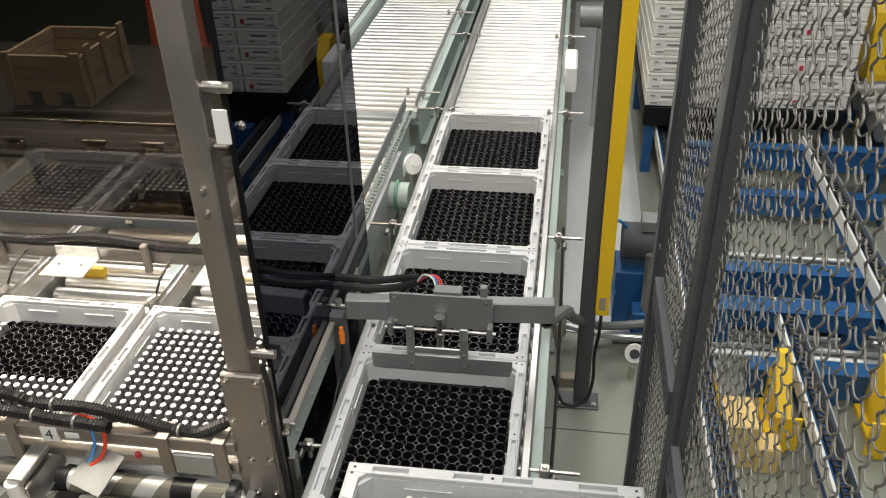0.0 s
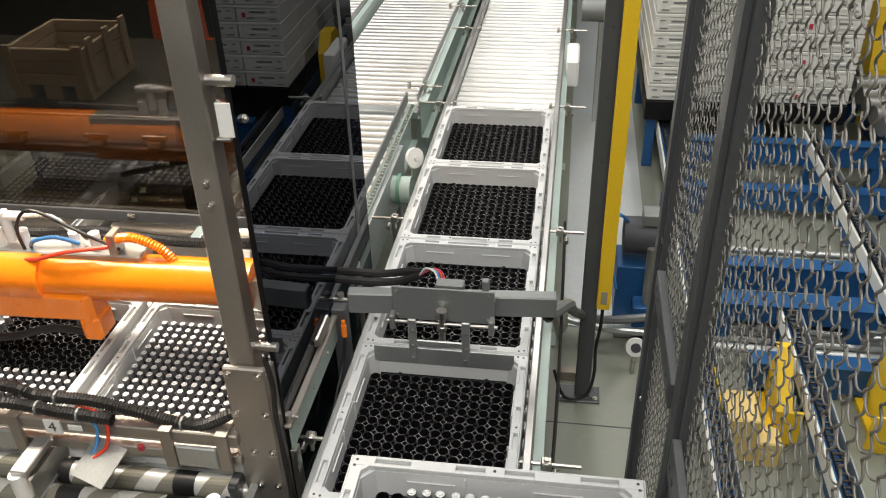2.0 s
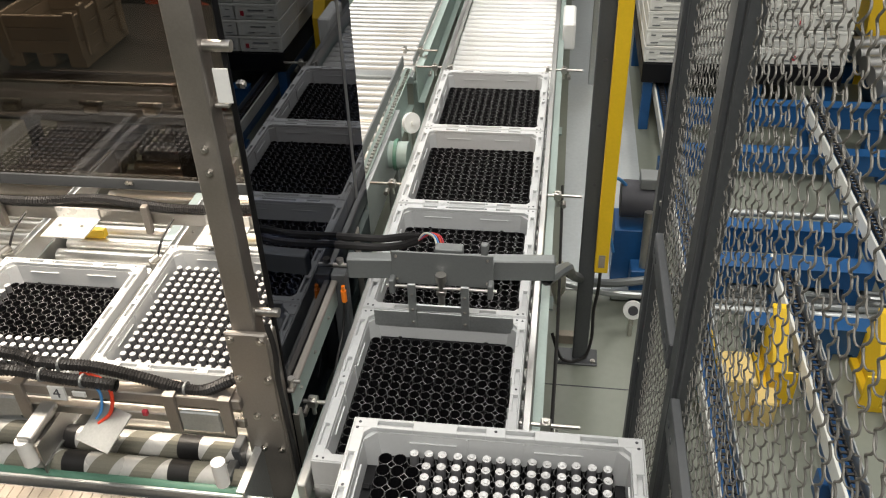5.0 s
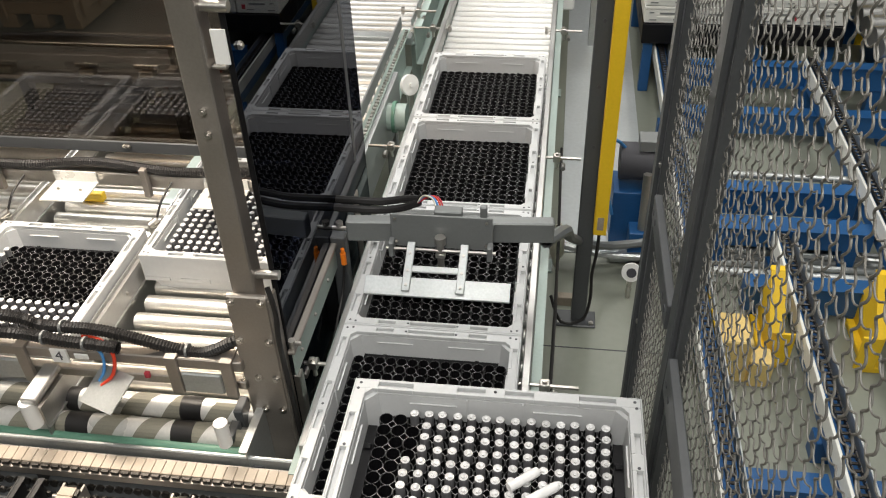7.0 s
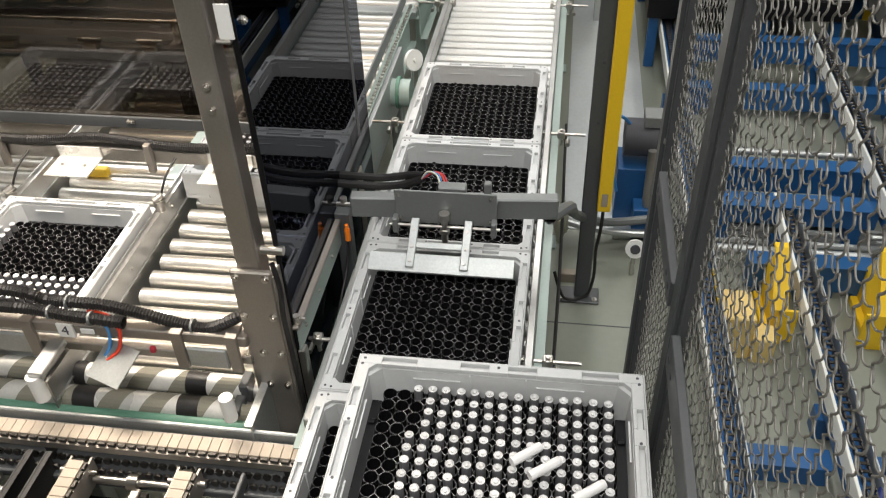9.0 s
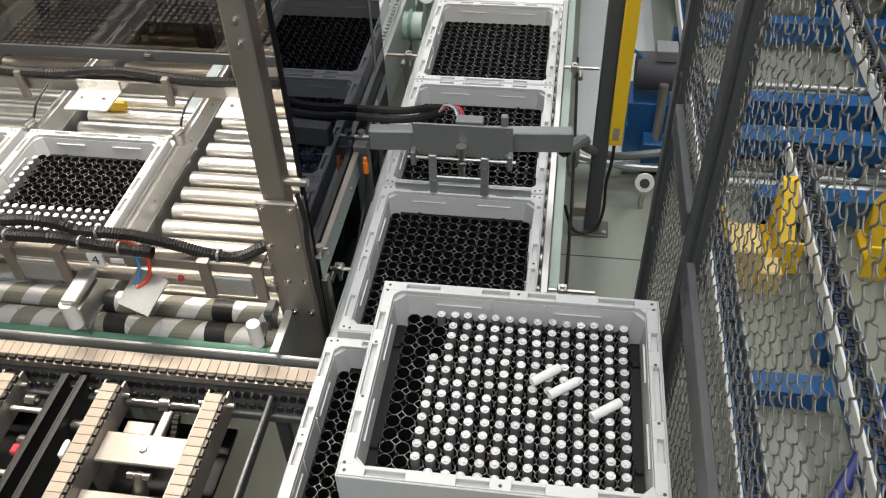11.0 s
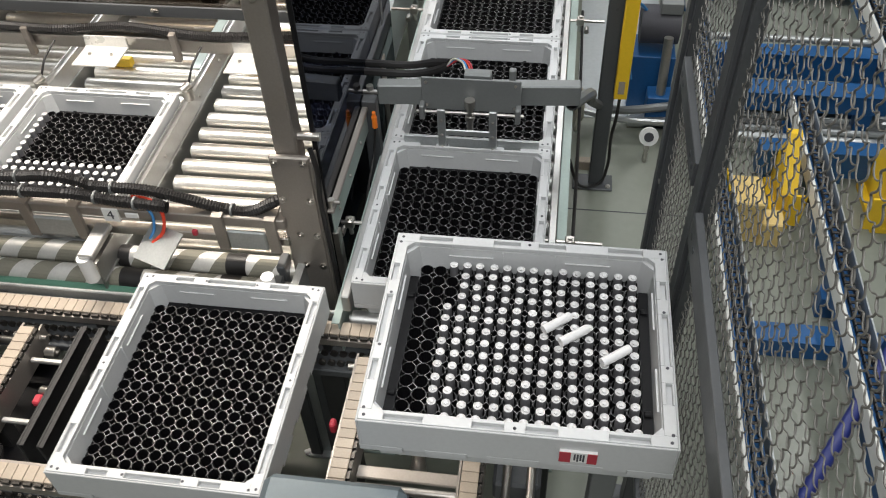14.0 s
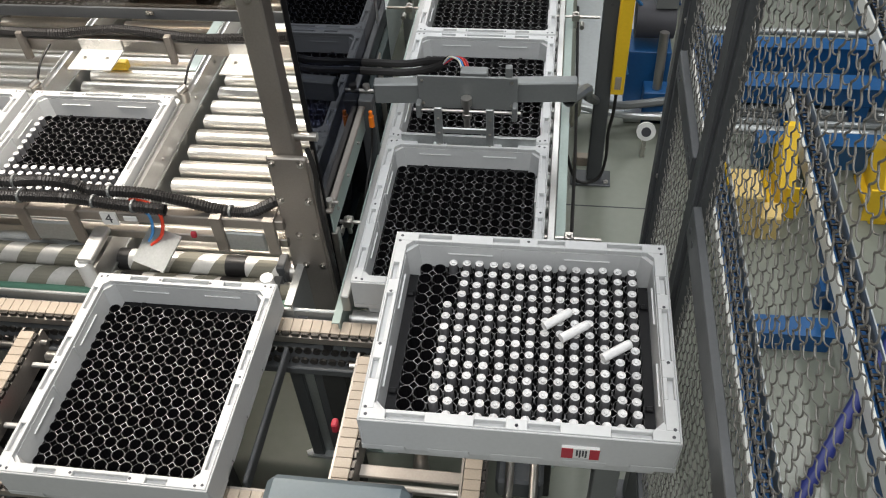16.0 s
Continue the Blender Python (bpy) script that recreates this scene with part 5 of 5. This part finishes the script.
block("bracket", (0.50, 0.58, 5.85, 5.95, 0, 0.73), GALV, am)
yy = thing("yellow_guard", "yellow safety guard beside the far roller line", "guard")
bm = bm_new()
prism(bm, [(5.45, 0.0), (5.75, 0.0), (5.75, 0.66), (5.66, 0.72), (5.54, 0.72), (5.45, 0.60)], 0.60, 0.68)
part("plate", bm, YELLOW, yy)


# stacks of pale crates on black pallets
def crate_stack(x0, x1, y0, y1, z, n, label):
    t = thing("crate_stack", label, "crate stack", "crate stacks")
    block("pallet", (x0, x1, y0, y1, z - 0.13, z - 0.004), BLACK_PLASTIC, t, "black plastic pallet")
    for px in (x0 + 0.02, x1 - 0.08):
        for py in (y0 + 0.05, y1 - 0.11):
            block("leg", (px, px + 0.06, py, py + 0.06, 0, z - 0.13), BLUE, t, "blue steel support leg")
    cols = max(1, round((x1 - x0) / 0.30))
    rows = max(1, round((y1 - y0) / 0.40))
    w, d = (x1 - x0) / cols, (y1 - y0) / rows
    bm = bm_new()
    box(bm, -w / 2 + 0.003, w / 2 - 0.003, -d / 2 + 0.003, d / 2 - 0.003, 0.002, 0.088, 0.005)
    box(bm, -w / 2, w / 2, -d / 2, d / 2, 0.088, 0.1065, 0.003)
    box(bm, -w * 0.22, w * 0.22, -d / 2 - 0.002, -d / 2 + 0.01, 0.034, 0.046)
    box(bm, -w / 2 + 0.02, -w / 2 + 0.03, -d / 2 - 0.002, -d / 2 + 0.01, 0.01, 0.088)
    box(bm, w / 2 - 0.03, w / 2 - 0.02, -d / 2 - 0.002, -d / 2 + 0.01, 0.01, 0.088)
    first = part("crate", bm, CREAM, t)
    bm = bm_new()
    box(bm, -w * 0.18, w * 0.18, -d / 2 - 0.0015, -d / 2 + 0.002, 0.060, 0.070)
    slot = part("grip_slot", bm, GREY_MID, None)
    bm = bm_new()
    for a, b, z0 in ((-0.40, -0.30, 0.066), (-0.40, -0.24, 0.020), (0.10, 0.24, 0.024)):
        box(bm, w * a, w * b, -d / 2 - 0.0012, -d / 2 + 0.002, z0, z0 + 0.006)
    mark = part("print_bar", bm, GREY_MID, None)
    bm = bm_new()
    box(bm, w * 0.28, w * 0.36, -d / 2 - 0.0012, -d / 2 + 0.002, 0.030, 0.060)
    red = part("red_label", bm, RED, None)
    k = 0
    for zz in range(n):
        for i in range(cols):
            for j in range(rows):
                m = pose(x0 + (i + 0.5) * w, y0 + (j + 0.5) * d, z + zz * 0.108)
                o = first if k == 0 else again(first, m, t)
                o.matrix_basis = m
                if j == 0:
                    again(slot, Matrix.Identity(4), o), again(mark, Matrix.Identity(4), o)
                    if i == 0 and zz % 2 == 0:
                        again(red, Matrix.Identity(4), o)
                k += 1
    bpy.data.objects.remove(slot), bpy.data.objects.remove(mark), bpy.data.objects.remove(red)
    return t


crate_stack(0.80, 1.38, 5.13, 6.33, 0.48, 16, "tall stack of pale plastic crates on a black pallet")
crate_stack(1.47, 1.99, 5.15, 6.35, 0.48, 16, "tall stack of pale crates with red labels on black pallet")
shiny = thing("roller_table", "low table of thick shiny rollers beyond the fence", "roller table")
for i in range(5):
    pipe("roller", (2.15, 5.0 + 0.16 * i, 0.42), (3.3, 5.2 + 0.16 * i, 0.42), 0.06, ROLLER, shiny, seg=20)
block("frame", (2.36, 2.42, 4.9, 5.9, 0, 0.36), BLUE, shiny)
block("frame", (3.2, 3.26, 4.9, 5.9, 0, 0.36), BLUE, shiny)
yg = thing("yellow_guard", "yellow angular machine guard beside the roller table", "guard")
bm = bm_new()
prism(bm, [(6.0, 0.0), (6.5, 0.0), (6.5, 0.75), (6.3, 1.0), (6.1, 0.8), (6.0, 0.4)], 2.35, 2.55)
part("plate", bm, YELLOW, yg)

for o in (*CRATE_PARTS, CELL, LYING):
    bpy.data.objects.remove(o)


# ---- what moves
def motions():
    def slide(ob, rows):
        walk(ob, [(t, pose(x, y, ZB)) for t, x, y in rows])

    shift = ((0, 0), (5.35, 0), (5.5, -0.008), (6, -0.082), (6.5, -0.158), (7, -0.240), (7.5, -0.322), (8, -0.410), (8.5, -0.500), (9, -0.580))
    rest = ((9.3, -0.622), (9.6, -0.630), (16, -0.630))
    slide(crate_a, [(t, 0, 1.738 + d) for t, d in shift] + [(9.4, 0, 1.738 - 0.628), (9.75, 0, 1.089), (10.75, 0, 1.089), (10.95, -0.013, 1.089), (11.8, -0.164, 1.089), (12, -0.205, 1.089), (12.5, -0.294, 1.089), (13, -0.382, 1.089), (13.5, -0.473, 1.089),
                      (14, -0.563, 1.089), (14.5, -0.652, 1.089), (14.75, -0.682, 1.089), (15, -0.691, 1.089), (16, -0.691, 1.089)])
    for ob, y in ((crate_c, 2.341), (crate_d, 2.944), (crate_e, 3.547)):
        slide(ob, [(t, 0, y + d) for t, d in shift + rest])
    slide(crate_full, [(0, -0.725, 1.884), (4.0, -0.725, 1.884), (4.25, -0.725, 1.901), (5.8, -0.725, 2.147), (7, -0.725, 2.345), (8.5, -0.725, 2.588), (11, -0.725, 2.994), (13.6, -0.725, 3.419), (14, -0.725, 3.439), (16, -0.725, 3.439)])
    swing = ((0, 0), (5.2, 0), (5.6, -6), (5.9, -34), (6.3, -56), (6.8, -64), (9.7, -64), (10.3, -60), (10.9, -8), (11.2, 0), (16, 0))
    walk(flap, [(t, pose(0, 2.005, 1.068, a)) for t, a in swing])
    away = -2.6
    reach = ((0, away, 1.50, 0), (0.5, -2.1, 1.44, 6), (0.6, -1.40, 1.40, 6), (0.7, -1.17, 1.39, 8), (0.8, -0.96, 1.39, 8), (0.9, -0.76, 1.43, 5), (1.0, -0.69, 1.47, 4), (1.2, -0.565, 1.51, 0), (1.35, -0.55, 1.415, 1), (1.5, -0.546, 1.297, 2.5), (1.8, -0.54, 1.21, 0),
             (2.1, -0.53, 1.207, -2), (2.4, -0.525, 1.34, -8), (2.5, -0.524, 1.40, -10), (2.6, -0.56, 1.475, -11), (2.7, -0.575, 1.54, -10), (2.8, -0.70, 1.60, -5), (2.9, -0.77, 1.655, -1), (3.0, -0.99, 1.685, 0.5), (3.1, -1.22, 1.665, 1), (3.3, -1.9, 1.63, 3), (3.7, away, 1.55, 0), (16, away, 1.50, 0))
    walk(arm, [(t, pose(x, 1.95, z, 0, a, 0)) for t, x, z, a in reach])


motions()
